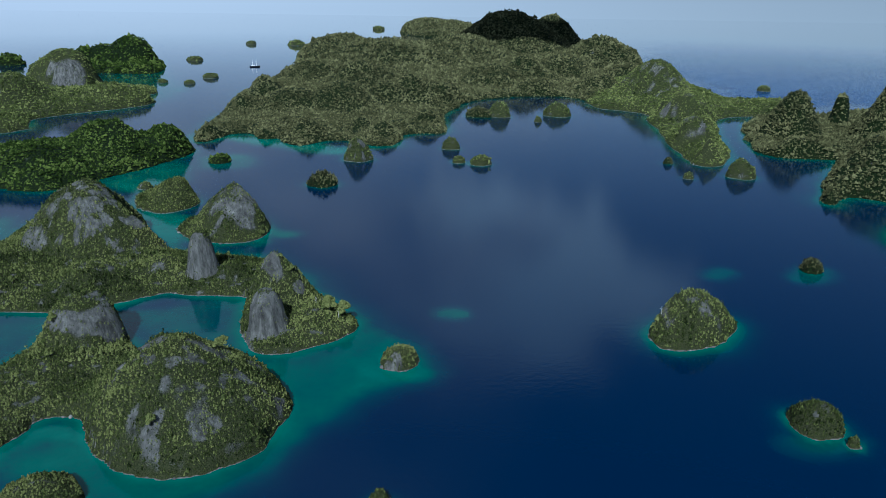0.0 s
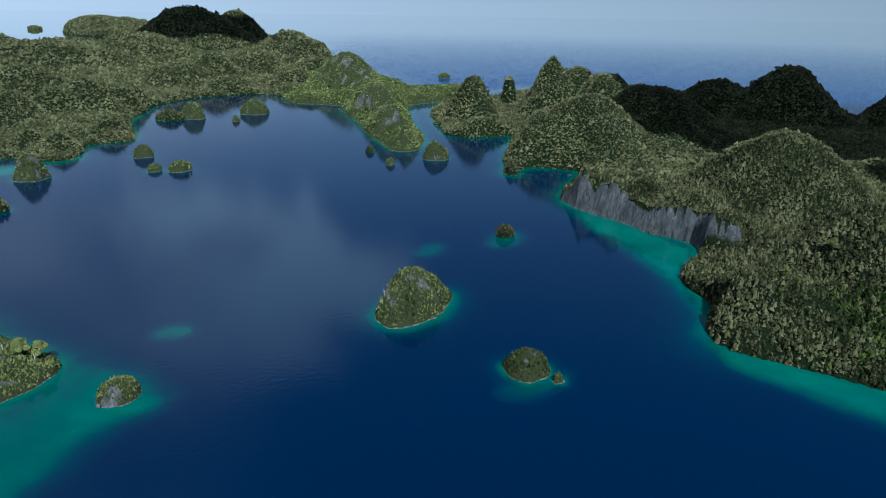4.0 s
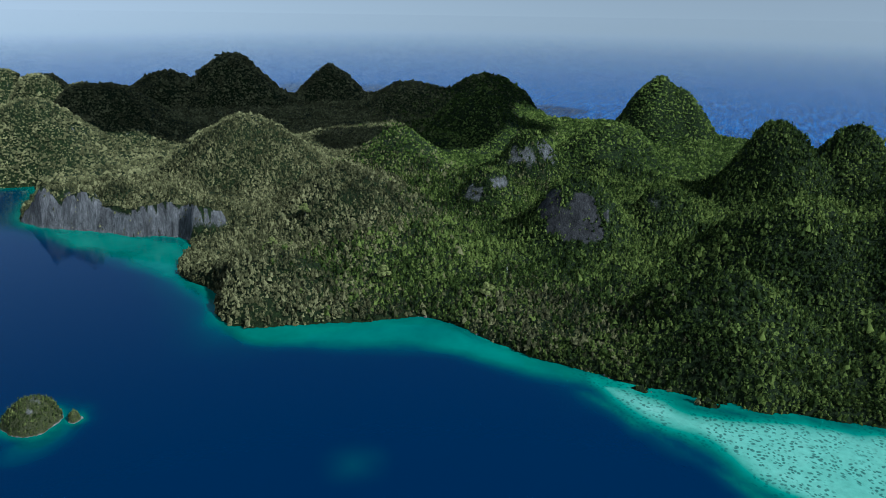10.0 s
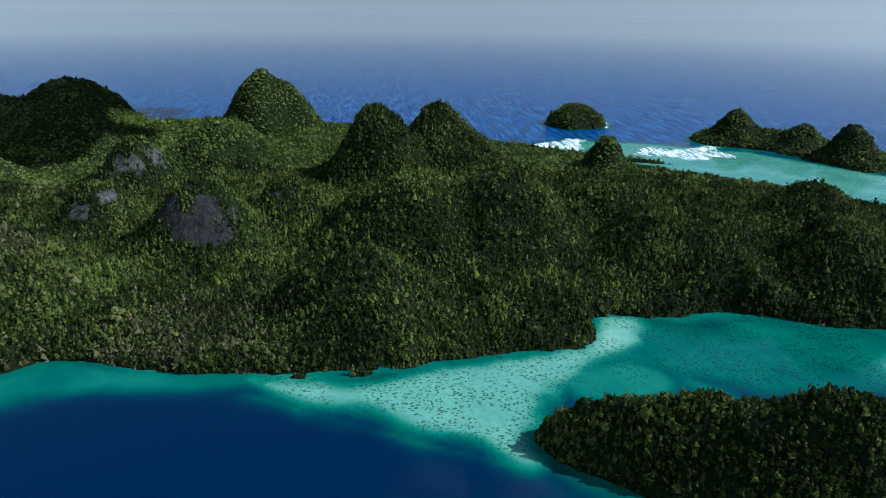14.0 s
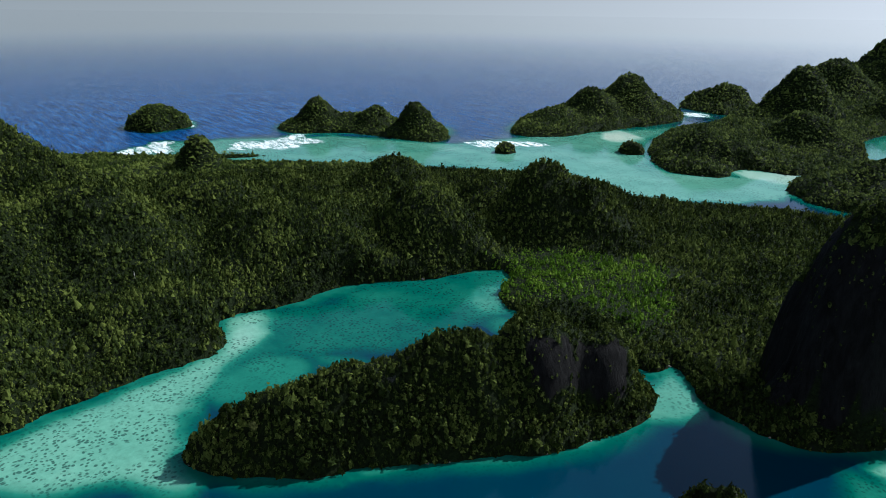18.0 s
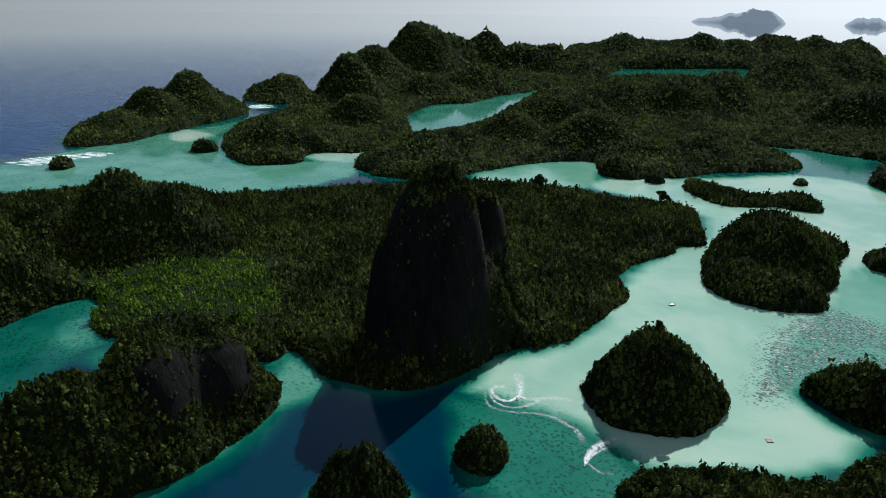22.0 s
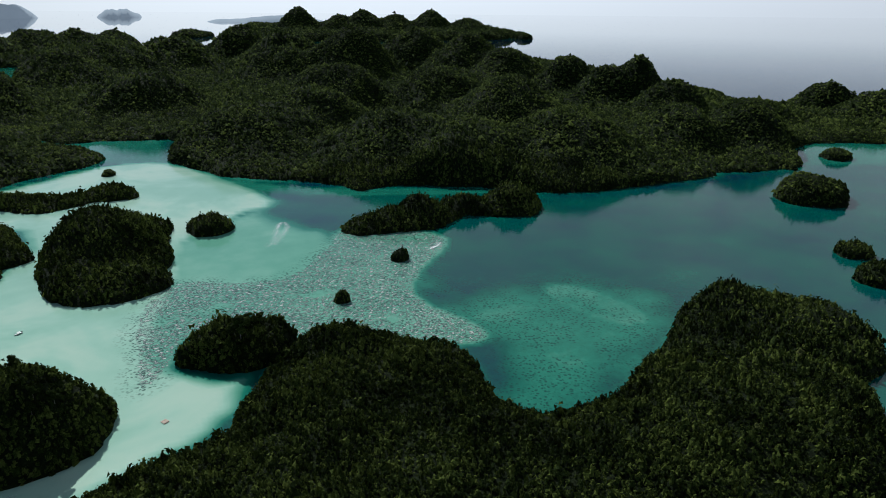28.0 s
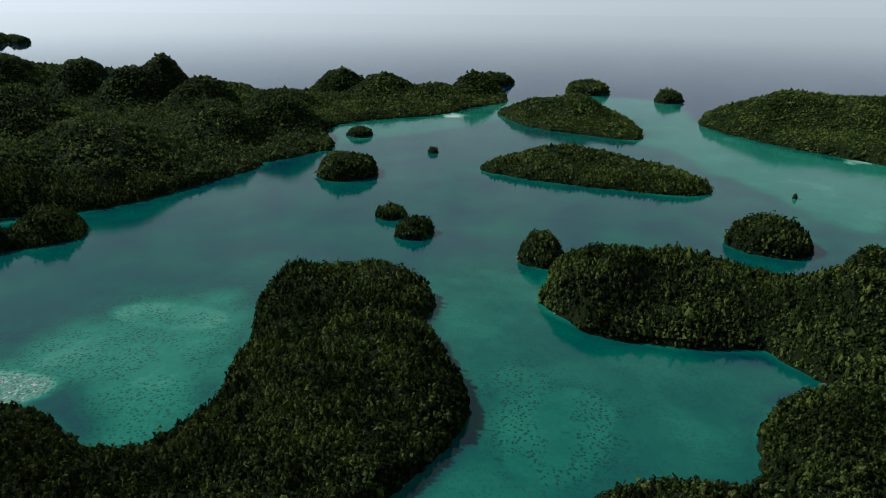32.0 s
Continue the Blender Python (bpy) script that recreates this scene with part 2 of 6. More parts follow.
MANGROVE = leaves("mangrove_leaves", (0.030, 0.070, 0.004), (0.085, 0.165, 0.010), (0.17, 0.26, 0.03))

# ---- ways of building ----


def lattice(ix, iy, seed):
    """A repeatable random number for each lattice cell."""
    n = (ix.astype(np.int64) * 374761393 + iy.astype(np.int64) * 668265263 + seed * 974711) & 0x7FFFFFFF
    n = ((n ^ (n >> 13)) * 1274126177) & 0x7FFFFFFF
    n = ((n ^ (n >> 16)) * 668265263) & 0x7FFFFFFF
    return ((n ^ (n >> 15)) & 0xFFFF) / 65535.0


def soft_noise(x, y, seed=0):
    """Smooth noise from -1 to 1 with features about 1 wide."""
    ix, iy = np.floor(x), np.floor(y)
    u, v = x - ix, y - iy
    u, v = u * u * (3 - 2 * u), v * v * (3 - 2 * v)
    a, b = lattice(ix, iy, seed), lattice(ix + 1, iy, seed)
    c, d = lattice(ix, iy + 1, seed), lattice(ix + 1, iy + 1, seed)
    return 2 * ((a * (1 - u) + b * u) * (1 - v) + (c * (1 - u) + d * u) * v) - 1


def fractal(x, y, size, seed=0, octaves=4):
    total, weight, out = 0.0, 1.0, 0.0
    for k in range(octaves):
        out = out + weight * soft_noise(x / size + 17.3 * k, y / size - 9.1 * k, seed + k)
        total, weight, size = total + weight, weight * 0.5, size * 0.5
    return out / total


def smooth_outline(points, steps=0):
    """A closed curve through the points of a coast."""
    p = np.array(points, float)
    out = []
    n = len(p)
    steps = steps or (4 if n < 30 else 2)
    for i in range(n):
        a, b, c, d = p[i - 1], p[i], p[(i + 1) % n], p[(i + 2) % n]
        for s in range(steps):
            t = s / steps
            out.append(0.5 * (2 * b + (c - a) * t + (2 * a - 5 * b + 4 * c - d) * t * t + (3 * b - a - 3 * c + d) * t ** 3))
    return np.array(out)


def shore_distance(px, py, outline):
    """Metres to the coast, positive on land."""
    px, py = np.asarray(px, float), np.asarray(py, float)
    best = np.full(px.shape, 1e9)
    inside = np.zeros(px.shape, bool)
    q = np.roll(outline, -1, axis=0)
    for (ax, ay), (bx, by) in zip(outline, q):
        dx, dy = bx - ax, by - ay
        s = np.clip(((px - ax) * dx + (py - ay) * dy) / (dx * dx + dy * dy + 1e-9), 0, 1)
        best = np.minimum(best, (px - ax - s * dx) ** 2 + (py - ay - s * dy) ** 2)
        if ay != by:
            inside ^= ((ay > py) != (by > py)) & (px < ax + (py - ay) / (by - ay) * dx)
    return np.where(inside, 1, -1) * np.sqrt(best)


def knolls(x, y, size, seed):
    """Rounded karst knolls from 0 to 1, each in its own cell."""
    ix, iy = np.floor(x / size), np.floor(y / size)
    best = np.full(np.shape(x), 9.0)
    for dx in (-1, 0, 1):
        for dy in (-1, 0, 1):
            cx, cy = ix + dx, iy + dy
            best = np.minimum(best, np.hypot(x / size - cx - 0.15 - 0.7 * lattice(cx, cy, seed), y / size - cy - 0.15 - 0.7 * lattice(cx, cy, seed + 3)))
    return np.clip(1 - best / 0.85, 0, 1)


def along_wall(px, py, path):
    """Distance to a line of sea cliff, and the cliff's height beside each place."""
    best, tall = np.full(np.shape(px), 1e9), np.zeros(np.shape(px))
    for (ax, ay, ah), (bx, by, bh) in zip(path, path[1:]):
        dx, dy = bx - ax, by - ay
        s = np.clip(((px - ax) * dx + (py - ay) * dy) / (dx * dx + dy * dy), 0, 1)
        off = np.hypot(px - ax - s * dx, py - ay - s * dy)
        tall = np.where(off < best, ah + (bh - ah) * s, tall)
        best = np.minimum(best, off)
    return best, tall


def relief(px, py, land):
    """Height of the bare ground of an island, and its distance to the coast."""
    d = shore_distance(px, py, land["curve"])
    size = land["wobble"]
    d = d + size * fractal(px, py, size * 5, land["seed"], 3)
    rough = fractal(px, py, 34.0, land["seed"] + 7, 4)
    inland = np.maximum(d, 0)
    p = 5.0
    total = (land["base"] * (1 - np.exp(-inland / land["rise"])) * (1 + 0.3 * rough)) ** p
    wx = px + 9 * fractal(px, py, 40.0, land["seed"] + 11, 2)
    wy = py + 9 * fractal(px, py, 40.0, land["seed"] + 12, 2)
    for x, y, h, r, kind in land["peaks"]:
        soft = min(1.0, r / 45.0)
        rho = np.hypot(px + (wx - px) * soft - x, py + (wy - py) * soft - y) / r
        if kind == "dome":
            shape = 0.86 * np.exp(-1.0 * rho ** 2.4) + 0.14 * np.exp(-0.3 * rho ** 2)
        elif kind == "cone":
            shape = np.maximum(1.30 - 0.90 * np.sqrt(rho ** 2 + 0.11), 0.26 * np.exp(-(rho / 1.4) ** 2))
        elif kind == "stack":
            shape = np.clip(1.0 - rho ** 1.35, 0, 1)
        elif kind == "block":
            shape = np.clip(1.0 - rho ** 3.4, 0, 1)
        elif kind == "tower":
            shape = np.clip(1.0 - rho ** 2.6, 0, 1) ** 0.45
        else:
            shape = np.exp(-1.0 * rho ** 2)
        total = total + np.maximum(h * shape, 0) ** p
    height = total ** (1 / p)
    height = height * (1 + 0.09 * rough * np.clip(height / 30, 0, 1)) + 1.2 * np.clip(height / 8, 0, 1) * fractal(px, py, 9.0, land["seed"] + 19, 3)
    if land["knolls"]:
        away = np.hypot(px, py)
        lumps = np.clip((away - 400) / 350, 0, 1) * 9 * (0.65 * knolls(wx, wy, 88.0, land["seed"] + 51) + 0.35 * knolls(wx, wy, 41.0, land["seed"] + 57) - 0.36)
        lumps = lumps + np.clip((away - 1100) / 700, 0, 1) * 16 * (knolls(wx, wy, 190.0, land["seed"] + 61) - 0.42)
        height = np.maximum(height + lumps * np.clip(height / 16, 0, 1) * np.clip(inland / 22, 0, 1), np.minimum(height, 3.0))
    steep = land["steep"]
    for path, wide in land["walls"]:
        off, tall = along_wall(px, py, path)
        mask = np.clip((wide - off) / 6, 0, 1)
        rise = np.clip((inland - 0.6) / 3.6, 0, 1)
        crag = tall * (1 + 0.16 * fractal(px, py, 13.0, land["seed"] + 41, 3)) * rise * np.exp(-(inland / 40) ** 2)
        height = np.maximum(height, mask * crag)
        steep = steep + 6 * mask
    for x, y, z, r, amount in land["cliffs"]:
        steep = steep + 2.5 * amount * amount * np.exp(-((px - x) ** 2 + (py - y) ** 2) / (1.5 * r) ** 2)
    height = np.minimum(height, 1.2 + np.minimum(steep, 7.0) * inland)
    edge = np.where(d > 0, 1.6 * (1 - np.exp(-inland / 0.8)), np.maximum(d * 0.9, -9.0))
    return height * (d > 0) + edge, d


def mesh_of(name, verts, faces, mat, smooth=False, **values):
    """A mesh from arrays of corners and of triangles or quads, with point attributes."""
    me = bpy.data.meshes.new(name)
    faces = np.asarray(faces, np.int32)
    sides = faces.shape[1]
    me.vertices.add(len(verts))
    me.vertices.foreach_set("co", np.asarray(verts, np.float32).ravel())
    me.loops.add(faces.size)
    me.loops.foreach_set("vertex_index", faces.ravel())
    me.polygons.add(len(faces))
    me.polygons.foreach_set("loop_start", np.arange(0, faces.size, sides, dtype=np.int32))
    if smooth:
        me.polygons.foreach_set("use_smooth", np.ones(len(faces), bool))
    for key, value in values.items():
        me.attributes.new(key, "FLOAT", "POINT").data.foreach_set("value", np.asarray(value, np.float32).ravel())
    me.materials.append(mat)
    me.update(calc_edges=True)
    return me


def part(name, me, parent, label="", kind=""):
    ob = new(name, me)
    ob.parent = parent
    return tagged(ob, label, "", "", kind)


ICO = bmesh.new()
bmesh.ops.create_icosphere(ICO, subdivisions=1, radius=1.0)
ICO_V = np.array([v.co[:] for v in ICO.verts])
ICO_F = np.array([[v.index for v in f.verts] for f in ICO.faces])
ICO.free()


def crown(seed, tufts, sides=5, rows=1):
    """One tree crown of radius 1 round its middle: an uneven dome, with tufts of leaves that stand off it."""
    rng = np.random.default_rng(seed)
    verts, faces = [], []
    for row in range(rows):
        low = (-0.55 if rows > 1 else -0.35) if row == 0 else 0.38
        turn = (np.arange(sides) + 0.5 * row) * math.tau / sides + rng.uniform(-0.3, 0.3, sides)
        out = rng.uniform(0.78, 1.12, sides) * (1.0 if row == 0 else 0.72)
        verts.append(np.stack([out * np.cos(turn), out * np.sin(turn), low + rng.uniform(-0.22, 0.22, sides)], -1))
        for k in range(sides):
            if row:
                faces += [(k, (k + 1) % sides, sides + k), ((k + 1) % sides, sides + (k + 1) % sides, sides + k)]
    top = sides * rows
    verts.append(np.array([[rng.uniform(-0.35, 0.35), rng.uniform(-0.35, 0.35), rng.uniform(0.75, 1.0) if rows > 1 else rng.uniform(0.3, 0.55)]]))
    faces = [np.array(faces + [(top - sides + k, top - sides + (k + 1) % sides, top) for k in range(sides)])]
    count = top + 1
    for k in range(tufts):
        z = rng.uniform(-0.1, 1.0)
        turn = k * 2.39996 + rng.uniform(-0.4, 0.4)
        out = np.array([math.cos(turn) * math.sqrt(1 - z * z), math.sin(turn) * math.sqrt(1 - z * z), z])
        axis = out + rng.normal(0, 0.35, 3) + (0, 0, 0.3)
        axis /= np.linalg.norm(axis)
        side = np.cross(axis, rng.normal(0, 1, 3))
        side /= np.linalg.norm(side)
        other = np.cross(axis, side)
        size = rng.uniform(0.22, 0.42) if rows > 1 else rng.uniform(0.36, 0.62)
        mid = out * (1, 1, 0.9) * (rng.uniform(0.80, 1.02) if rows > 1 else rng.uniform(0.45, 0.95))
        verts.append(np.array([mid + size * side, mid + size * (0.9 * other - 0.4 * side) + 0.1 * axis, mid - size * (0.9 * other + 0.4 * side)]))
        faces.append(np.array([[0, 1, 2]]) + count)
        count += 3
    return np.concatenate(verts), np.concatenate(faces)


CROWNS = {tufts: [crown(50 * tufts + k, tufts, sides, rows) for k in range(7)] for tufts, sides, rows in ((30, 6, 2), (7, 3, 1), (3, 3, 1), (0, 3, 1))}


def canopy(x, y, z, radius, tufts, rng):
    """Crowns of trees joined into arrays: corners, triangles and a tone for each tree."""
    verts, faces, tones = [], [], []
    count = 0
    kind = rng.integers(0, 7, len(x))
    turn, tone = rng.uniform(0, 2 * math.pi, len(x)), rng.random(len(x))
    tone = np.clip(0.5 + (0.55 if tufts < 3 else 0.75) * (tone - 0.5) + (0.3 if tufts < 3 else 0.55) * fractal(x, y, 19.0, 71, 3), 0, 1)
    tallness = rng.uniform(1.1, 2.4, len(x)) * (1.0 if tufts > 2 else 0.7)
    for k, (cv, cf) in enumerate(CROWNS[tufts]):
        pick = np.nonzero(kind == k)[0]
        if len(pick) == 0:
            continue
        c, s = np.cos(turn[pick])[:, None], np.sin(turn[pick])[:, None]
        r = radius[pick][:, None]
        px = x[pick][:, None] + r * (c * cv[:, 0] - s * cv[:, 1])
        py = y[pick][:, None] + r * (s * cv[:, 0] + c * cv[:, 1])
        pz = z[pick][:, None] + r * tallness[pick][:, None] * (cv[:, 2] + 0.35)
        verts.append(np.stack([px, py, pz], -1).reshape(-1, 3))
        faces.append((cf[None] + (count + np.arange(len(pick)) * len(cv))[:, None, None]).reshape(-1, 3))
        tones.append(np.repeat(tone[pick], len(cv)))
        count += len(pick) * len(cv)
    if not verts:
        return None
    return np.concatenate(verts), np.concatenate(faces), np.concatenate(tones)


LANDS = []
TALLY = {"trees": 0, "triangles": 0}


def ground_mesh(it, cell):
    """The bare body of an island: a height field cut off below the waterline."""
    low, high = it["curve"].min(axis=0) - 12, it["curve"].max(axis=0) + 12
    nx, ny = (np.ceil((high - low) / cell) + 1).astype(int)
    gx, gy = np.meshgrid(low[0] + cell * np.arange(nx), low[1] + cell * np.arange(ny), indexing="ij")
    h, d = relief(gx.ravel(), gy.ravel(), it)
    h2 = h.reshape(nx, ny)
    sx, sy = np.gradient(h2, cell)
    slope = np.hypot(sx, sy).ravel()
    it["grid"] = (low, cell, h2, d.reshape(nx, ny), slope.reshape(nx, ny))
    rock = bareness(gx.ravel(), gy.ravel(), h, slope, it)
    at = np.arange(nx * ny).reshape(nx, ny)
    quads = np.stack([at[:-1, :-1], at[1:, :-1], at[1:, 1:], at[:-1, 1:]], -1).reshape(-1, 4)
    quads = quads[h[quads].max(axis=1) > -2.5]
    used, quads = np.unique(quads, return_inverse=True)
    quads = quads.reshape(-1, 4)
    verts = np.stack([gx.ravel(), gy.ravel(), np.maximum(h, -6)], -1)[used]
    TALLY["triangles"] += 2 * len(quads)
    return mesh_of("ground", verts, quads, GROUND, smooth=True, rock=rock[used], stain_shade=painted_shade(gx.ravel(), gy.ravel(), h, it)[used], pale=np.full(len(used), 1.0 if it["bare"] > 0.25 else 0.0))


def sample(it, x, y):
    """Height, distance to the coast and slope at places, read off an island's grid."""
    low, cell, h, d, slope = it["grid"]
    u = np.clip((np.asarray(x) - low[0]) / cell, 0, h.shape[0] - 1.001)
    v = np.clip((np.asarray(y) - low[1]) / cell, 0, h.shape[1] - 1.001)
    i, j = u.astype(int), v.astype(int)
    u, v = u - i, v - j
    return [(g[i, j] * (1 - u) + g[i + 1, j] * u) * (1 - v) + (g[i, j + 1] * (1 - u) + g[i + 1, j + 1] * u) * v for g in (h, d, slope)]


def bareness(px, py, h, slope, it):
    """How bare the limestone is, from 0 under trees to 1."""
    steep = np.clip((slope - 2.6) / 1.6, 0, 1) * (it["bare"] > 0.25)
    patches = fractal(px, py, 5.0, it["seed"] + 31, 3)
    open_rock = np.clip((0.8 * patches + 1.0 * it["bare"] + 0.012 * np.minimum(h, 30) - 0.56) / 0.75, 0, 1) * (it["bare"] > 0)
    out = np.maximum(np.minimum(steep, 1), open_rock)
    for x, y, z, r, amount in it["cliffs"]:
        near = np.sqrt((px - x) ** 2 + (py - y) ** 2 + (h - z) ** 2) / (1.15 * r) + (0.4 if it["bare"] > 0.25 else 0.75) * fractal(px, py, 7.0, it["seed"] + 5, 4)
        out = np.maximum(out, (min(amount, 1) if it["bare"] > 0.25 or amount > 1 else 0.62 * amount) * np.clip((1.1 - near) / 0.3, 0, 1) * np.clip((slope - 0.55) / 0.5, 0, 1))
    for path, wide in it["walls"]:
        off, _ = along_wall(px, py, path)
        out = np.maximum(out, np.clip((wide - off) / 6, 0, 1) * np.clip((slope - 1.1) / 0.5, 0, 1))
    return out


def painted_shade(px, py, h, it):
    """Where shade is painted dark into the cliff faces whose amount exceeds 1."""
    out = np.zeros(np.shape(px))
    for x, y, z, r, amount in it["cliffs"]:
        near = np.sqrt((px - x) ** 2 + (py - y) ** 2 + (h - z) ** 2) / (1.3 * r)
        out = np.maximum(out, max(amount - 1, 0) * np.clip((1.3 - near) / 0.3, 0, 1))
    return out


def plant(it, thing):
    """Covers an island in trees."""
    rng = np.random.default_rng(it["seed"] + 900)
    low, high = it["curve"].min(axis=0), it["curve"].max(axis=0)
    pieces = []
    for near_edge, far_edge, gap, tufts in ((0, 340, 1.75, 7), (340, 700, 2.2, 3), (700, 1100, 2.45, 0), (1100, 1600, 3.3, 0), (1600, 5000, 5.2, 0)):
        corners = np.array([[low[0], low[1]], [high[0], low[1]], [low[0], high[1]], [high[0], high[1]]])
        nearest = np.linalg.norm(np.clip((0, 0), low, high))
        if nearest > far_edge or np.linalg.norm(corners, axis=1).max() < near_edge:
            continue
        if it["bare"] > 0.25:
            gap, tufts = gap * (0.62 if far_edge < 800 else 0.95), min(tufts, 3)
        gap = min(gap, max(0.9, (high - low).min() / 9))     # small islets carry small bushes
        nx, ny = int((high[0] - low[0]) / gap) + 2, int((high[1] - low[1]) / (gap * 0.87)) + 2
        gx, gy = np.meshgrid(np.arange(nx) * gap, np.arange(ny) * gap * 0.87, indexing="ij")
        gx = gx + 0.5 * gap * (np.arange(ny) % 2)[None]
        x = low[0] + gx.ravel() + rng.uniform(-0.42, 0.42, gx.size) * gap
        y = low[1] + gy.ravel() + rng.uniform(-0.42, 0.42, gx.size) * gap
        dist = np.hypot(x, y)
        keep = (dist >= near_edge) & (dist < far_edge)
        x, y = x[keep], y[keep]
        if len(x) == 0:
            continue
        h, d, slope = sample(it, x, y)
        floor = 0.8 if it["bare"] > 0.25 else -0.2
        keep = h > floor
        x, y, h, d, slope = (q[keep] for q in (x, y, h, d, slope))
        bare = bareness(x, y, h, slope, it)
        keep = (bare + rng.normal(0, 0.12, len(x)) < 0.5) | (rng.random(len(x)) < (0.45 if it["bare"] > 0.25 else 0.2))
        x, y, h, d, bare, slope = (q[keep] for q in (x, y, h, d, bare, slope))
        extra = np.nonzero(rng.random(len(x)) < np.minimum(np.sqrt(1 + slope ** 2) - 1, 1.0))[0]
        ex, ey = x[extra] + rng.uniform(-0.6, 0.6, len(extra)) * gap, y[extra] + rng.uniform(-0.6, 0.6, len(extra)) * gap
        eh, ed, _ = sample(it, ex, ey)
        x, y, h, d, bare = (np.concatenate(q) for q in ((x, ex), (y, ey), (h, eh), (d, ed), (bare, bare[extra])))
        keep = h > floor
        x, y, h, d, bare = (q[keep] for q in (x, y, h, d, bare))
        big = rng.lognormal(0, 0.33, len(x))
        radius = gap * (0.66 if near_edge >= 700 else 0.54) * np.clip(big, 0.5, 2.6 if (high - low).min() > 40 else 1.5) * (0.85 if it["bare"] > 0.25 else 1.0) * (1 - 0.5 * np.minimum(bare, 1))
        pieces.append((x, y, h + rng.uniform(-0.35, 0.6, len(x)) * radius + (0.5 if it["bare"] > 0.25 else 1.7) * fractal(x, y, 10.0, it["seed"] + 81, 2), radius, tufts))
    if it["grove"]:
        curve = smooth_outline(it["grove"])
        inner = [shore_distance(p[0], p[1], curve) > 9 * soft_noise(p[0] / 14, p[1] / 14) + rng.normal(0, 3.5, len(p[0])) for p in pieces]
        grove = [(x[k], y[k], h[k] - 0.5, 0.85 * radius[k], tufts) for (x, y, h, radius, tufts), k in zip(pieces, inner)]
        pieces = [(x[~k], y[~k], h[~k], radius[~k], tufts) for (x, y, h, radius, tufts), k in zip(pieces, inner)]
        forest("mangrove", grove, MANGROVE, thing, rng, "low bright green mangrove thicket")
    if it["front_lit"] is not None:                          # north of this line, front light and haze are painted into greyer leaves
        edge = [y - 0.45 * x + 120 * soft_noise(x / 90, y / 90, 8) + rng.normal(0, 45, len(x)) > it["front_lit"] for x, y, h, r, k in pieces]
        front_lit = [(x[k], y[k], h[k], r[k], c) for (x, y, h, r, c), k in zip(pieces, edge)]
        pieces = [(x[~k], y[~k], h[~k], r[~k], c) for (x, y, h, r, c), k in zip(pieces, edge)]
        forest("hill_forest", front_lit, FRONT_LIT, thing, rng, "forest on limestone hills, front light and haze painted olive-grey")
    forest("forest", pieces, SCRUB if it["bare"] > 0.25 else LEAF, thing, rng)


def forest(name, pieces, leaf, thing, rng, label=""):
    verts, faces, tones, count = [], [], [], 0
    for x, y, h, radius, tufts in pieces:
        made = canopy(x, y, h, radius, tufts, rng)
        if made is None:
            continue
        verts.append(made[0]), faces.append(made[1] + count), tones.append(made[2])
        count += len(made[0])
        TALLY["trees"] += len(x)
        TALLY["triangles"] += len(made[1])
    if verts:
        part(name, mesh_of(name, np.concatenate(verts), np.concatenate(faces), leaf, smooth=True, tone=np.concatenate(tones)), thing, label, "stuff")


def shore_rocks(it, thing):
    """Loose blocks and ledges along the waterline."""
    rng = np.random.default_rng(it["seed"] + 400)
    curve = it["curve"]
    step = 1.4 if it["bare"] > 0.25 else 5.0
    pieces, count = [], 0
    for (ax, ay), (bx, by) in zip(curve, np.roll(curve, -1, axis=0)):
        long = math.hypot(bx - ax, by - ay)
        for s in np.arange(rng.uniform(0, step), long, step):
            if math.hypot(ax, ay) < 900 and rng.random() < 0.6:
                pieces.append((ax + (bx - ax) * s / long, ay + (by - ay) * s / long))
    if not pieces:
        return
    p = np.array(pieces)
    for _ in range(3):
        d = sample(it, p[:, 0], p[:, 1])[1]
        nx = sample(it, p[:, 0] + 0.7, p[:, 1])[1] - d
        ny = sample(it, p[:, 0], p[:, 1] + 0.7)[1] - d
        size = np.hypot(nx, ny) + 1e-3
        p = p - np.stack([nx / size, ny / size], -1) * np.clip(d, -6, 6)[:, None]
    p = p[np.abs(sample(it, p[:, 0], p[:, 1])[1]) < 1.0]
    if len(p) == 0:
        return
    r = rng.lognormal(-0.7, 0.45, len(p)) * (1.0 if it["bare"] > 0.25 else 0.8)
    lump = ICO_V[None] * rng.uniform(0.6, 1.15, (len(p), len(ICO_V), 1)) * r[:, None, None] * np.stack([rng.uniform(0.8, 1.6, len(p)), rng.uniform(0.8, 1.6, len(p)), rng.uniform(0.5, 1.0, len(p))], -1)[:, None]
    verts = lump + np.stack([p[:, 0], p[:, 1], 0.1 * r], -1)[:, None]
    faces = ICO_F[None] + (np.arange(len(p)) * len(ICO_V))[:, None, None]
    part("shoreline_rubble", mesh_of("shoreline_rubble", verts.reshape(-1, 3), faces.reshape(-1, 3), SHORE), thing, "pale broken limestone along the waterline" if it["bare"] > 0.25 else "dark broken rock along the waterline", "stuff")


def build_land(it):
    far = np.linalg.norm(it["curve"], axis=1).min()
    thing = tagged(new(it["name"]), it["label"], "island", it["group"])
    thing.location = (0, 0, 0)
    part("ground", ground_mesh(it, it["cell"] or min(12.0, max(2.2, far / 90))), thing)
    shore_rocks(it, thing)
    plant(it, thing)


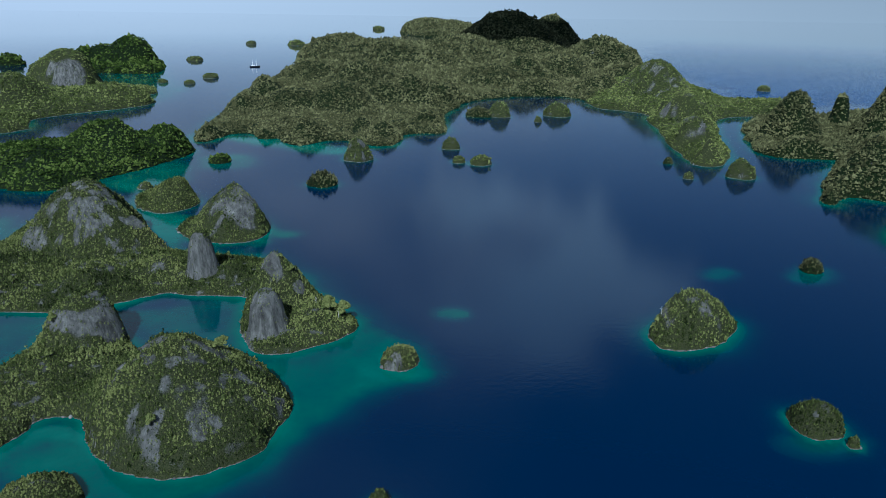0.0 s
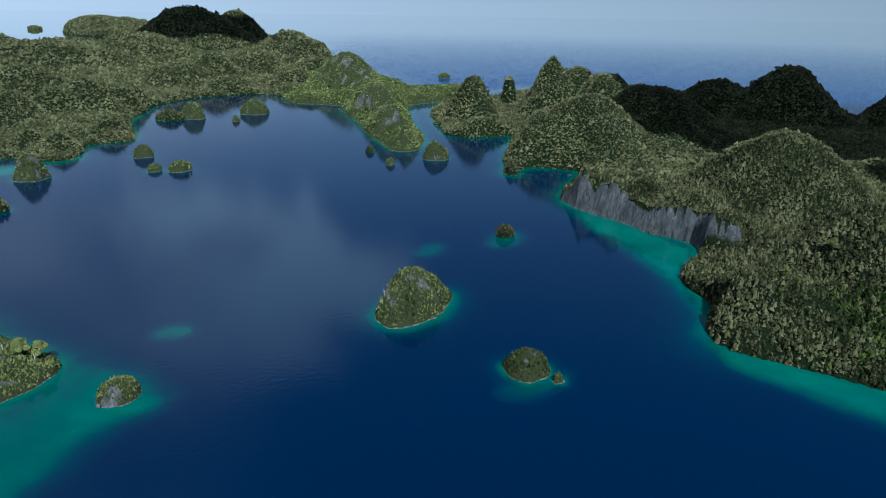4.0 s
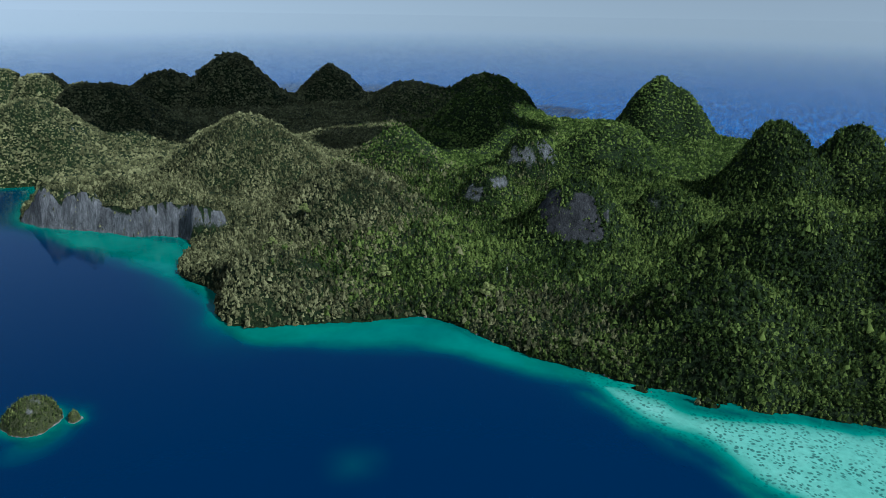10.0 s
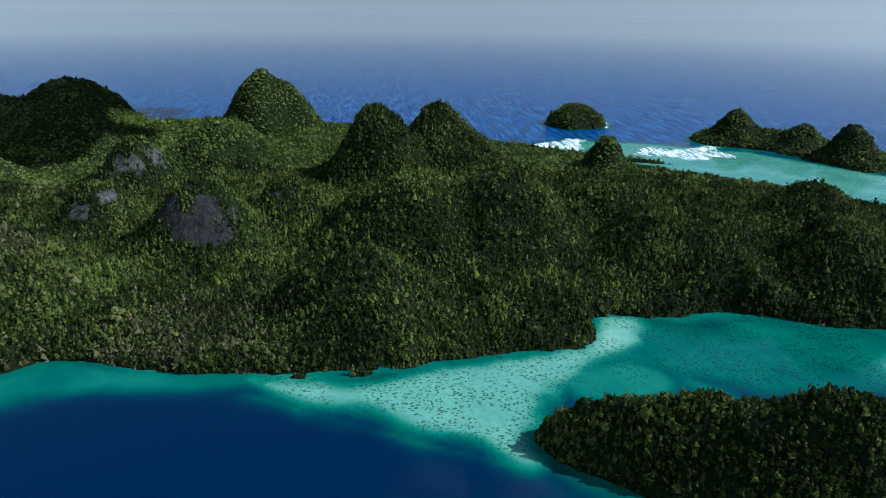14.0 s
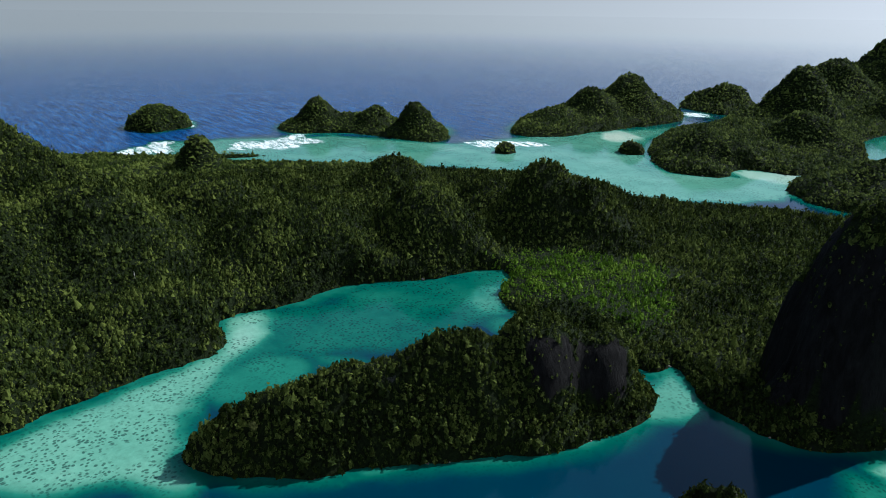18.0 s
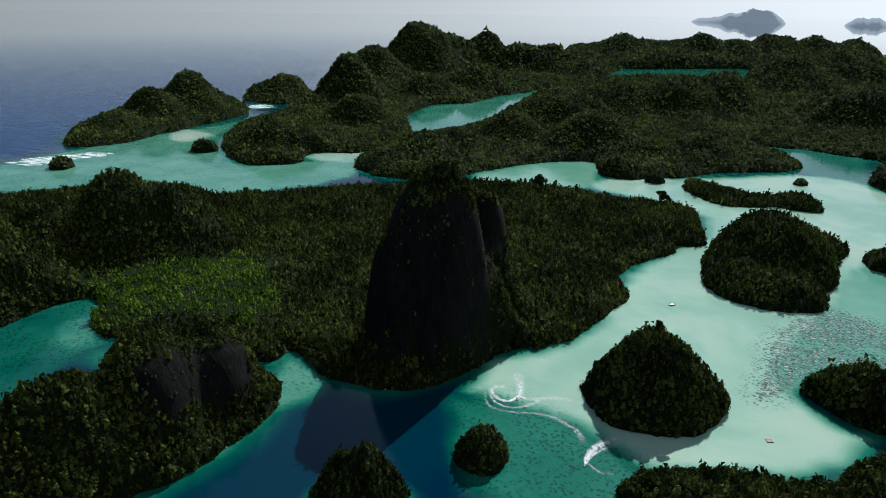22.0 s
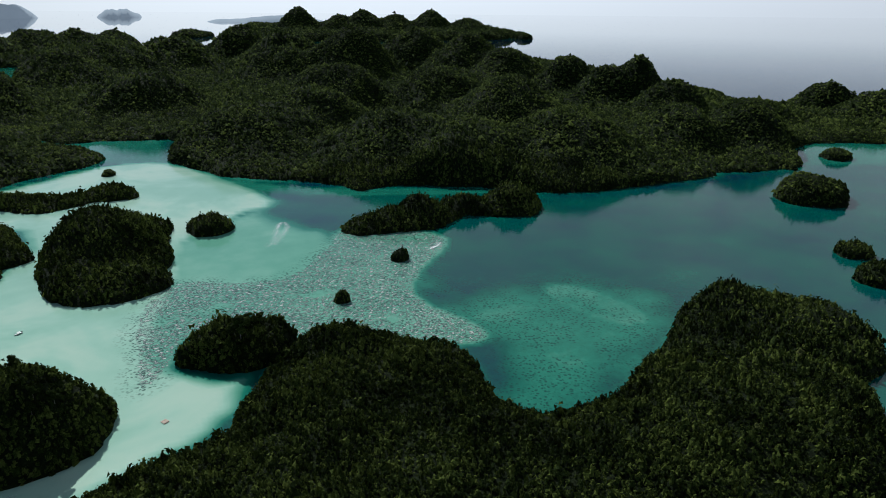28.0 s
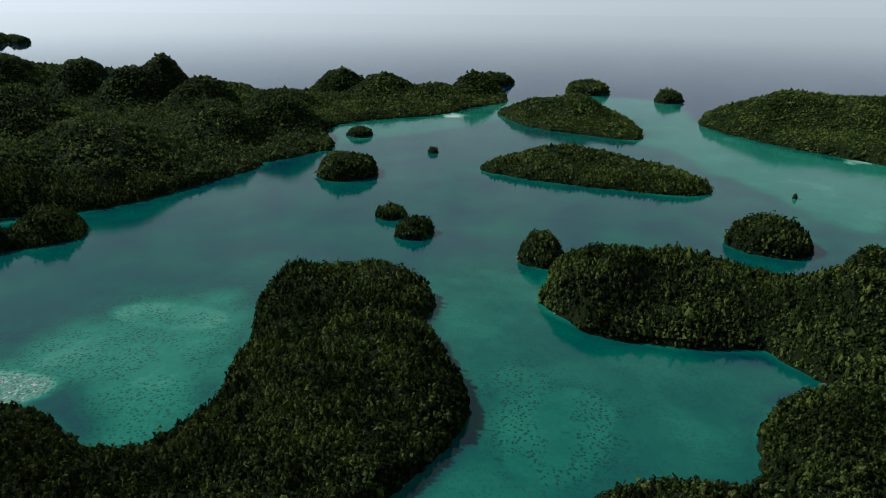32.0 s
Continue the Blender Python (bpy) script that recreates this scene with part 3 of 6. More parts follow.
def land(name, coast, hills, base=10.0, rise=14.0, bare=0.0, label="", cliffs=(), grove=(), cell=None, group="islands of the lagoon", walls=()):
    curve = smooth_outline(coast)
    span = (curve.max(axis=0) - curve.min(axis=0)).min()
    seed = 100 + 13 * len(LANDS)
    LANDS.append({"name": name, "curve": curve, "peaks": hills, "base": base, "rise": rise, "bare": bare, "label": label, "cliffs": cliffs, "grove": grove, "front_lit": 20.0 if bare <= 0.25 and curve[:, 1].max() > 150 and curve[:, 0].max() > -150 else None,
                  "cell": cell, "steep": 2.3 if bare > 0.25 else 1.7, "seed": seed, "wobble": min(6.0, max(0.6, span * 0.03)), "group": group, "walls": walls, "knolls": bare <= 0.25 and span > 110})


def islet(x, y, r, h, kind="dome", bare=0.0, label="", group="small islets"):
    if math.hypot(x, y) > 1200:
        r, h = 1.25 * r, 0.75 * h
    rng = np.random.default_rng(int(abs(x * 7 + y * 13)))
    turn = rng.uniform(0, 6.28)
    ring = [(x + r * (1 + rng.uniform(-0.16, 0.12)) * math.cos(turn + k * math.pi / 5), y + r * (0.92 + rng.uniform(-0.16, 0.12)) * math.sin(turn + k * math.pi / 5)) for k in range(10)]
    reach = r * (1.0 if kind == "cone" else 0.86)
    land("islet", ring, [(x, y, h, reach, kind)], base=min(4.0, h * 0.5), rise=max(1.0, r * 0.2), bare=bare, label=label,
         cell=max(1.2, r / 14), group=group)


# Shallows: outlines with how pale the water is, how soft their edge, and how much coral.
SHALLOWS = []


def shallows(outline, pale, soft=10.0, coral=0.0, foam=0.0, sea=0.0):
    SHALLOWS.append((np.array(outline, float) if sea else smooth_outline(outline, 3), pale, soft, coral, foam, sea))


# ---- the plan of the islands ----
coast_a = [(-152, 258), (-138, 243), (-120, 231), (-104, 228), (-90, 233), (-77, 244), (-69, 260), (-67, 282), (-77, 295), (-97, 310), (-123, 320), (-149, 324), (-160, 330), (-174, 349), (-200, 362), (-213, 349), (-212, 327), (-217, 309), (-221, 286), (-221, 255), (-211, 229), (-185, 213), (-178, 244), (-176, 264), (-168, 269), (-157, 268)]
hills_a = [(-115, 273, 36, 37, "cone"), (-187, 345, 24, 23, "block"), (-182, 306, 7, 25, "dome"), (-191, 288, 5, 25, "dome"), (-157, 288, 6, 23, "dome"), (-198, 270, 5, 23, "dome")]
land("karst_island", coast_a, hills_a, base=7, rise=14, bare=0.5, cliffs=[(-110, 263, 31, 11, 0.75), (-100, 251, 22, 10, 0.7), (-119, 271, 33, 8, 0.8), (-94, 243, 13, 6, 0.55), (-83, 243, 7, 5, 0.55), (-70, 269, 6, 4, 0.7), (-116, 252, 29, 5, 0.6), (-179, 331, 22, 12, 1), (-173, 334, 12, 7, 1), (-193, 330, 20, 7, 0.9)],
     cell=1.7, label="conical limestone island under olive scrub with a bare grey summit")
coast_a = [(-281, 369), (-255, 375), (-225, 374), (-195, 387), (-171, 405), (-153, 403), (-117, 399), (-115, 378), (-105, 346), (-97, 332), (-78, 327), (-62, 337), (-46, 360), (-56, 381), (-77, 408), (-100, 435), (-134, 467), (-194, 479), (-219, 490), (-231, 534), (-255, 558), (-297, 567), (-324, 540), (-320, 487), (-345, 468)]
hills_a = [(-248, 487, 50, 53, "stack"), (-231, 504, 12, 25, "block"), (-283, 467, 9, 25, "dome"), (-285, 421, 8, 32, "dome"), (-215, 409, 16, 21, "dome"), (-152, 424, 33, 9.5, "tower"), (-100, 391, 32, 24, "stack"), (-100, 369, 14, 12, "block"), (-93, 349, 27, 10, "tower"), (-71, 361, 8, 23, "stack"), (-55, 357, 4, 12, "dome"), (-133, 424, 11, 10, "dome"), (-181, 433, 12, 13, "dome")]
land("karst_island", coast_a, hills_a, base=7, rise=14, bare=0.5, cliffs=[(-239, 471, 41, 10, 0.7), (-275, 454, 17, 10, 0.6), (-210, 403, 14, 12, 0.8), (-195, 408, 9, 8, 0.8), (-213, 475, 24, 6, 0.9), (-267, 608, 1, 7, 0.9), (-151, 415, 16, 16, 1), (-100, 386, 30, 6, 0.9), (-98, 342, 14, 16, 1), (-83, 387, 13, 5, 0.8)],
     cell=1.8, label="steep forested limestone island with bare grey rock towers")
coast_a = [(-207, 531), (-187, 505), (-159, 497), (-140, 506), (-134, 530), (-153, 558), (-180, 572), (-203, 556)]
hills_a = [(-162, 538, 35, 34, "stack"), (-184, 528, 4, 13, "dome")]
land("karst_island", coast_a, hills_a, base=4, rise=14, bare=0.6, cliffs=[(-148, 517, 20, 9, 1), (-164, 525, 29, 5, 0.9), (-144, 514, 8, 6, 0.9), (-153, 525, 29, 6, 0.9)],
     label="conical limestone island with a bare grey flank")
coast_a = [(-266, 595), (-242, 573), (-224, 574), (-214, 601), (-230, 628), (-258, 640), (-273, 626)]
hills_a = [(-231, 606, 20, 21, "dome"), (-254, 600, 2, 11, "dome")]
land("forested_island", coast_a, hills_a, base=7, rise=14, bare=0.3, cliffs=[],
     label="small rounded island covered in olive-green scrub")
coast_a = [(-452, 656), (-406, 642), (-374, 632), (-350, 645), (-327, 691), (-306, 739), (-286, 798), (-312, 843), (-361, 847), (-422, 833), (-474, 816), (-514, 775)]
hills_a = [(-366, 767, 41, 42, "dome"), (-312, 798, 27, 35, "dome"), (-402, 694, 27, 40, "dome"), (-337, 773, 12, 34, "dome"), (-380, 719, 23, 38, "dome"), (-428, 682, 22, 34, "dome")]
land("forested_island", coast_a, hills_a, base=12, rise=14, bare=0.1, cliffs=[],
     label="long low island under dense green forest")
coast_a = [(-612, 911), (-562, 900), (-544, 932), (-576, 999), (-530, 1061), (-470, 1144), (-513, 1228), (-642, 1340), (-771, 1367), (-844, 1279)]
hills_a = [(-650, 1267, 72, 47, "tower"), (-692, 1264, 52, 30, "tower"), (-648, 1081, 52, 59, "dome"), (-542, 1175, 26, 67, "dome"), (-597, 1158, 16, 59, "dome")]
land("forested_island", coast_a, hills_a, base=15, rise=14, bare=0.3, cliffs=[(-634, 1224, 38, 28, 1)],
     label="hazy distant island of forested karst hills")
coast_a = [(-789, 1557), (-709, 1568), (-624, 1568), (-648, 1707), (-743, 1877), (-838, 1831), (-872, 1727)]
hills_a = [(-712, 1687, 66, 50, "tower"), (-676, 1690, 30, 34, "stack"), (-771, 1666, 52, 27, "tower"), (-806, 1650, 44, 30, "tower"), (-742, 1640, 34, 22, "tower")]
land("forested_island", coast_a, hills_a, base=12, rise=14, bare=0.2, cliffs=[],
     label="hazy distant island with humped green hills")
coast_a = [(-310, 874), (-285, 865), (-276, 906), (-248, 923), (-231, 883), (-207, 889), (-189, 855), (-164, 850), (-141, 879), (-117, 881), (-90, 855), (-55, 857), (-52, 922), (-23, 936), (7, 946), (3, 1056), (17, 1136), (47, 1230), (98, 1269), (141, 1294), (224, 1302), (255, 1250), (259, 1175), (343, 1329), (493, 1725), (535, 2186), (535, 2512), (461, 2773), (144, 2798), (-159, 2505), (-329, 2348), (-380, 2035), (-368, 1843), (-284, 1646), (-332, 1511), (-359, 1293), (-321, 1195), (-326, 1038)]
hills_a = [(196, 2228, 112, 160, "cone"), (146, 2219, 42, 109, "dome"), (275, 2242, 40, 118, "dome"), (336, 2316, 99, 92, "cone"), (-268, 1919, 61, 109, "dome"), (-328, 1879, 17, 67, "dome"), (-144, 1833, 57, 134, "dome"), (-32, 1850, 30, 126, "dome"), (55, 1938, 63, 126, "dome"), (397, 1843, 72, 92, "cone"), (321, 1765, 24, 84, "dome"), (-253, 1472, 40, 60, "dome"), (-149, 1354, 50, 66, "dome"), (-298, 1210, 37, 36, "dome"), (-298, 1082, 24, 27, "dome"), (-48, 1189, 44, 48, "dome"), (-92, 1155, 41, 36, "dome"), (-155, 1094, 47, 45, "dome"), (-223, 1088, 38, 42, "dome"), (8, 1195, 36, 36, "dome")]
hills_b = [(-104, 934, 19, 18, "dome"), (-73, 905, 20, 15, "dome"), (-169, 902, 22, 20, "dome"), (-20, 990, 19, 19, "dome"), (-222, 895, 11, 9, "dome"), (-293, 897, 15, 13, "dome"), (176, 1350, 28, 36, "dome"), (96, 1423, 42, 60, "dome"), (265, 1585, 47, 54, "dome"), (168, 1475, 49, 54, "dome"), (294, 1363, 31, 36, "dome"), (406, 1602, 33, 54, "cone")]
land("main_island", coast_a, hills_a + hills_b, base=8, rise=20, bare=0.06, cliffs=[],
     label="large forested island of rolling limestone hills")
coast_a = [(-171, 3157), (-29, 2926), (162, 3158), (177, 3470), (-62, 3553), (-164, 3425)]
hills_a = [(-58, 3270, 53, 168, "cone"), (42, 3296, 38, 126, "dome"), (-119, 3254, 12, 101, "dome")]
land("forested_island", coast_a, hills_a, base=20, rise=14, bare=0, cliffs=[],
     label="faint distant island with green hills")
coast_a = [(255, 1250), (259, 1175), (298, 1144), (324, 1109), (306, 1043), (299, 948), (287, 857), (286, 774), (316, 779), (342, 829), (375, 953), (413, 1070), (455, 1104), (500, 1118), (557, 1156), (603, 1257), (513, 1255), (509, 1384), (500, 1532), (448, 1606), (325, 1493)]
hills_a = [(384, 1300, 65, 63, "cone"), (334, 1273, 19, 50, "dome"), (406, 1234, 21, 46, "dome"), (334, 1065, 27, 15, "tower"), (350, 1030, 46, 29, "dome"), (309, 877, 37, 25, "dome"), (304, 794, 27, 13, "cone"), (307, 912, 9, 18, "dome"), (498, 1174, 4, 34, "dome"), (384, 1065, 28, 21, "dome"), (276, 1220, 10, 21, "dome")]
land("karst_peninsula", coast_a, hills_a, base=12, rise=14, bare=0.4, cliffs=[(323, 1025, 21, 11, 1), (308, 857, 20, 10, 0.6)],
     label="karst peninsula with green slopes and grey crags")
coast_a = [(418, 974), (384, 846), (416, 811), (462, 808), (415, 735), (359, 644), (358, 621), (388, 648), (434, 612), (373, 552), (352, 518), (354, 482), (366, 434), (381, 379), (348, 356), (325, 333), (314, 301), (290, 275), (281, 255), (297, 226), (315, 198), (333, 175), (341, 154), (335, 130), (325, 110), (316, 52), (310, 29), (309, 8), (318, -14), (312, 59), (309, 16), (316, -21), (323, -44), (326, -79), (329, -112), (346, -124), (365, -133), (364, -156), (359, -186), (362, -218)]
coast_b = [(354, -180), (360, -233), (344, -258), (323, -317), (302, -294), (276, -274), (223, -275), (174, -278), (174, -294), (141, -276), (120, -269), (106, -273), (87, -290), (71, -314), (53, -339), (67, -319), (48, -338), (27, -366), (13, -399), (8, -430), (15, -458), (-0, -487), (-18, -515), (-19, -532), (-38, -537), (-41, -572), (-31, -619), (-1, -632), (35, -637), (85, -650), (127, -653), (177, -638), (264, -596), (317, -559), (370, -526), (372, -523), (425, -543), (495, -510), (560, -452), (624, -393)]
coast_c = [(720, -290), (778, -252), (803, -213), (732, -345), (766, -268), (819, -207), (849, -159), (947, -63), (963, 28), (1026, 194), (1008, 280), (1156, 384), (1176, 532), (1161, 578), (1063, 661), (1015, 747), (998, 888), (882, 968), (879, 1144), (826, 1238), (701, 1174), (569, 1102), (476, 1080)]
hills_a = [(456, 922, 65, 34, "cone"), (568, 1016, 47, 12, "tower"), (574, 903, 85, 38, "cone"), (620, 905, 73, 42, "dome"), (615, 820, 71, 50, "dome"), (426, 827, 20, 30, "dome"), (364, 629, 23, 11, "cone"), (454, 697, 53, 59, "dome"), (492, 672, 63, 59, "dome"), (598, 707, 69, 76, "dome"), (850, 855, 50, 63, "cone"), (891, 761, 78, 67, "cone"), (999, 649, 57, 52, "cone"), (373, 500, 26, 15, "tower"), (371, 473, 28, 12, "tower"), (405, 482, 20, 35, "dome"), (418, 430, 22, 48, "dome"), (981, 495, 42, 59, "dome"), (1051, 401, 51, 63, "dome"), (1006, 436, 25, 55, "dome")]
hills_b = [(546, 457, 62, 66, "cone"), (509, 470, 18, 53, "dome"), (552, 408, 18, 53, "dome"), (798, 313, 66, 52, "cone"), (729, 331, 23, 38, "dome"), (909, 126, 85, 42, "cone"), (923, 96, 64, 35, "cone"), (462, 287, 45, 57, "dome"), (466, 321, 22, 32, "dome"), (668, 205, 46, 30, "dome"), (555, 205, 34, 25, "dome"), (503, 114, 49, 33, "dome"), (486, 127, 14, 21, "dome"), (328, 261, 23, 38, "dome"), (423, 229, 19, 57, "dome"), (740, 142, 47, 53, "dome"), (654, 344, 38, 44, "dome"), (667, -17, 71, 39, "dome"), (694, -77, 71, 44, "cone"), (674, -103, 38, 44, "dome")]
hills_c = [(540, 60, 38, 28, "dome"), (481, -33, 54, 57, "dome"), (487, -96, 57, 57, "dome"), (383, -99, 17, 44, "dome"), (376, 4, 39, 44, "dome"), (687, -245, 37, 18, "dome"), (436, -223, 35, 66, "dome"), (513, -193, 39, 48, "dome"), (380, -300, 47, 38, "dome"), (350, -383, 57, 34, "dome"), (325, -403, 44, 30, "dome"), (522, -365, 30, 32, "dome"), (693, -254, 32, 16, "dome"), (388, -219, 12, 38, "dome"), (408, -385, 33, 38, "dome"), (102, -320, 93, 27, "tower"), (122, -315, 60, 15, "tower"), (81, -338, 50, 22, "stack"), (90, -376, 68, 19, "block"), (72, -369, 22, 19, "dome"), (117, -299, 18, 11, "dome")]
hills_d = [(78, -335, 18, 23, "dome")]
land("main_island", coast_a + coast_b + coast_c, hills_a + hills_b + hills_c + hills_d, base=7, rise=12, bare=0.05, cliffs=[(356, 503, 10, 17, 1), (364, 492, 19, 14, 1), (366, 475, 17, 15, 1), (367, 463, 7, 13, 1), (370, 432, 6, 10, 1), (381, 409, 5, 10, 1), (391, 387, 10, 12, 1), (421, 385, 12, 11, 1), (459, 397, 10, 14, 1), (439, 307, 35, 12, 1), (647, 206, 28, 12, 0.9), (664, 185, 33, 13, 0.9), (550, 195, 29, 8, 1), (535, 210, 18, 10, 0.9), (478, 111, 26, 17, 1.8), (484, 130, 30, 11, 1.7), (530, 60, 35, 9, 0.8), (441, 305, 36, 7, 0.9), (104, -300, 45, 40, 2), (124, -304, 34, 22, 2), (86, -367, 55, 14, 2)], walls=[([(353, 523, 8), (357, 503, 31), (358, 488, 19), (359, 465, 32), (363, 450, 18), (369, 430, 19), (374, 402, 23), (394, 371, 25)], 17)], grove=[(331, -325), (303, -359), (279, -386), (235, -378), (201, -327), (198, -299), (240, -295), (271, -275), (295, -287)],
     label="main island of forested limestone hills and cliffs")
coast_a = [(255, -74), (243, -72), (228, -84), (211, -101), (200, -126), (184, -157), (166, -185), (154, -221), (156, -251), (168, -265), (181, -267), (209, -227), (230, -176), (244, -123), (255, -90)]
hills_a = [(191, -211, 43, 25, "block"), (199, -198, 26, 23, "dome"), (179, -237, 35, 22, "block"), (214, -161, 37, 27, "dome"), (205, -179, 40, 25, "dome"), (225, -130, 34, 27, "dome"), (233, -105, 28, 23, "dome"), (238, -87, 15, 17, "dome"), (168, -246, 11, 11, "dome")]
land("forested_island", coast_a, hills_a, base=9, rise=14, bare=0.05, cliffs=[(176, -205, 28, 13, 2), (166, -228, 24, 15, 2)],
     label="long forested islet with dark rock bluffs at its end")
coast_a = [(21, -306), (16, -289), (5, -277), (-13, -275), (-30, -281), (-41, -299), (-43, -315), (-34, -327), (-10, -329), (13, -321)]
hills_a = [(-9, -299, 31, 24, "dome"), (-3, -297, 14, 22, "dome"), (-22, -302, 9, 21, "dome")]
land("forested_islet", coast_a, hills_a, base=8, rise=14, bare=0, cliffs=[],
     label="dark conical islet under dense trees in pale water")
coast_a = [(-38, -469), (-43, -449), (-60, -431), (-88, -430), (-106, -441), (-111, -464), (-123, -489), (-127, -519), (-141, -559), (-129, -581), (-88, -578), (-56, -553), (-41, -510)]
hills_a = [(-82, -513, 34, 36, "dome"), (-57, -479, 13, 27, "dome"), (-108, -505, 10, 25, "dome"), (-81, -457, 10, 25, "dome")]
land("forested_islet", coast_a, hills_a, base=10, rise=14, bare=0, cliffs=[],
     label="domed islet covered in dark forest")
coast_a = [(-27, -705), (-46, -666), (-71, -653), (-108, -664), (-137, -656), (-143, -680), (-130, -707), (-91, -695), (-54, -724), (-32, -737)]
hills_a = [(-121, -677, 7, 19, "dome"), (-77, -672, 3, 18, "dome"), (-44, -695, 6, 16, "dome")]
land("forested_islet", coast_a, hills_a, base=4, rise=14, bare=0, cliffs=[],
     label="low narrow wooded spit in shallow water")
coast_a = [(-79, -335), (-87, -322), (-100, -309), (-120, -307), (-136, -319), (-141, -336), (-137, -348), (-116, -350), (-92, -345)]
hills_a = [(-104, -332, 14, 23, "dome"), (-124, -332, 8, 19, "dome"), (-88, -329, 4, 15, "dome")]
land("forested_islet", coast_a, hills_a, base=8, rise=14, bare=0, cliffs=[],
     label="low rounded wooded islet")
coast_a = [(-382, -130), (-394, -146), (-396, -186), (-378, -218), (-350, -224), (-309, -210), (-275, -197), (-246, -187), (-218, -183), (-195, -190), (-185, -206), (-188, -223), (-198, -239), (-202, -253), (-192, -272), (-166, -304), (-149, -312), (-98, -282), (-76, -257), (-52, -256), (-32, -252), (-16, -247), (1, -234), (-14, -178), (-62, -132), (-124, -106), (-158, -97), (-192, -87), (-222, -77), (-255, -72), (-278, -78), (-300, -89), (-324, -107), (-338, -126), (-359, -126)]
hills_a = [(-146, -287, 16, 25, "dome"), (-162, -269, 9, 25, "dome"), (-186, -251, 9, 23, "dome"), (-117, -271, 6, 23, "dome"), (-127, -231, 8, 34, "dome"), (-86, -219, 8, 32, "dome"), (-135, -171, 10, 28, "dome"), (-107, -173, 9, 32, "dome"), (-55, -222, 6, 23, "dome"), (-168, -152, 8, 27, "dome"), (-355, -205, 18, 28, "dome"), (-379, -160, 16, 25, "dome"), (-345, -177, 9, 28, "dome"), (-270, -131, 13, 36, "dome"), (-258, -100, 13, 27, "dome"), (-229, -131, 13, 32, "dome"), (-191, -143, 10, 28, "dome"), (-207, -104, 10, 32, "dome")]
land("forested_island", coast_a, hills_a, base=12, rise=10, bare=0, cliffs=[],
     label="dark forested island with rounded tree-covered knolls")
coast_a = [(-391, -63), (-377, -49), (-361, -18), (-360, 3), (-366, 37), (-371, 60), (-359, 72), (-338, 94), (-313, 112), (-329, 159), (-505, 221), (-488, 144), (-479, 117), (-466, 85), (-475, 69), (-484, 34), (-479, -22), (-464, -55), (-439, -65), (-412, -67)]
hills_a = [(-414, -23, 28, 38, "dome"), (-426, 13, 25, 38, "dome"), (-427, 39, 17, 32, "dome"), (-414, 72, 10, 34, "dome"), (-418, 103, 12, 38, "dome"), (-413, 128, 33, 48, "dome"), (-408, -52, 10, 23, "dome")]
land("forested_island", coast_a, hills_a, base=12, rise=9, bare=0, cliffs=[],
     label="low forested island beside green shallows")
coast_a = [(-276, 52), (-297, 55), (-316, 67), (-328, 88), (-342, 119), (-346, 154), (-301, 150), (-246, 113), (-235, 67), (-251, 53)]
hills_a = [(-291, 77, 9, 32, "dome"), (-295, 98, 10, 38, "dome"), (-274, 63, 8, 25, "dome"), (-287, 109, 8, 38, "dome")]
land("forested_island", coast_a, hills_a, base=14, rise=8, bare=0, cliffs=[],
     label="rounded forested knoll beside the lagoon")
coast_a = [(-223, -10), (-231, 2), (-239, 27), (-242, 47), (-244, 62), (-227, 65), (-202, 36), (-195, 1), (-207, -12)]
hills_a = [(-217, 16, 7, 23, "dome"), (-226, 41, 10, 23, "dome"), (-212, -0, 5, 17, "dome")]
land("forested_island", coast_a, hills_a, base=12, rise=8, bare=0, cliffs=[],
     label="forested knoll beside green shallows")
coast_a = [(-709, -186), (-690, -151), (-678, -92), (-675, -37), (-669, 14), (-693, 43), (-732, 35), (-776, -16), (-809, -61), (-805, -124), (-760, -167)]
hills_a = [(-746, -104, 19, 42, "dome"), (-732, -149, 6, 25, "dome"), (-742, -56, 10, 35, "dome"), (-724, -15, 6, 32, "dome"), (-705, 20, 4, 19, "dome")]
land("forested_islet", coast_a, hills_a, base=9, rise=14, bare=0, cliffs=[],
     label="long low forested islet in still grey water")
coast_a = [(-1042, -244), (-963, -182), (-929, -101), (-923, -43), (-957, -34), (-1049, -59), (-1147, -110), (-1155, -201), (-1079, -249)]
hills_a = [(-1044, -142, 33, 50, "dome"), (-1046, -191, 24, 38, "dome"), (-1024, -91, 12, 40, "dome"), (-982, -56, 5, 25, "dome")]
land("forested_islet", coast_a, hills_a, base=10, rise=14, bare=0, cliffs=[],
     label="forested islet with a gently domed crown")
coast_a = [(-1061, 41), (-994, 81), (-938, 142), (-899, 185), (-871, 229), (-808, 305), (-1270, 455), (-1224, 256), (-1208, 135), (-1126, 58)]
hills_a = [(-1078, 151, 44, 76, "dome"), (-1059, 80, 16, 50, "dome"), (-1068, 205, 39, 76, "dome"), (-1048, 259, 47, 76, "dome"), (-1035, 324, 48, 76, "dome")]
land("forested_island", coast_a, hills_a, base=14, rise=14, bare=0, cliffs=[],
     label="broad forested island with a thin pale beach")
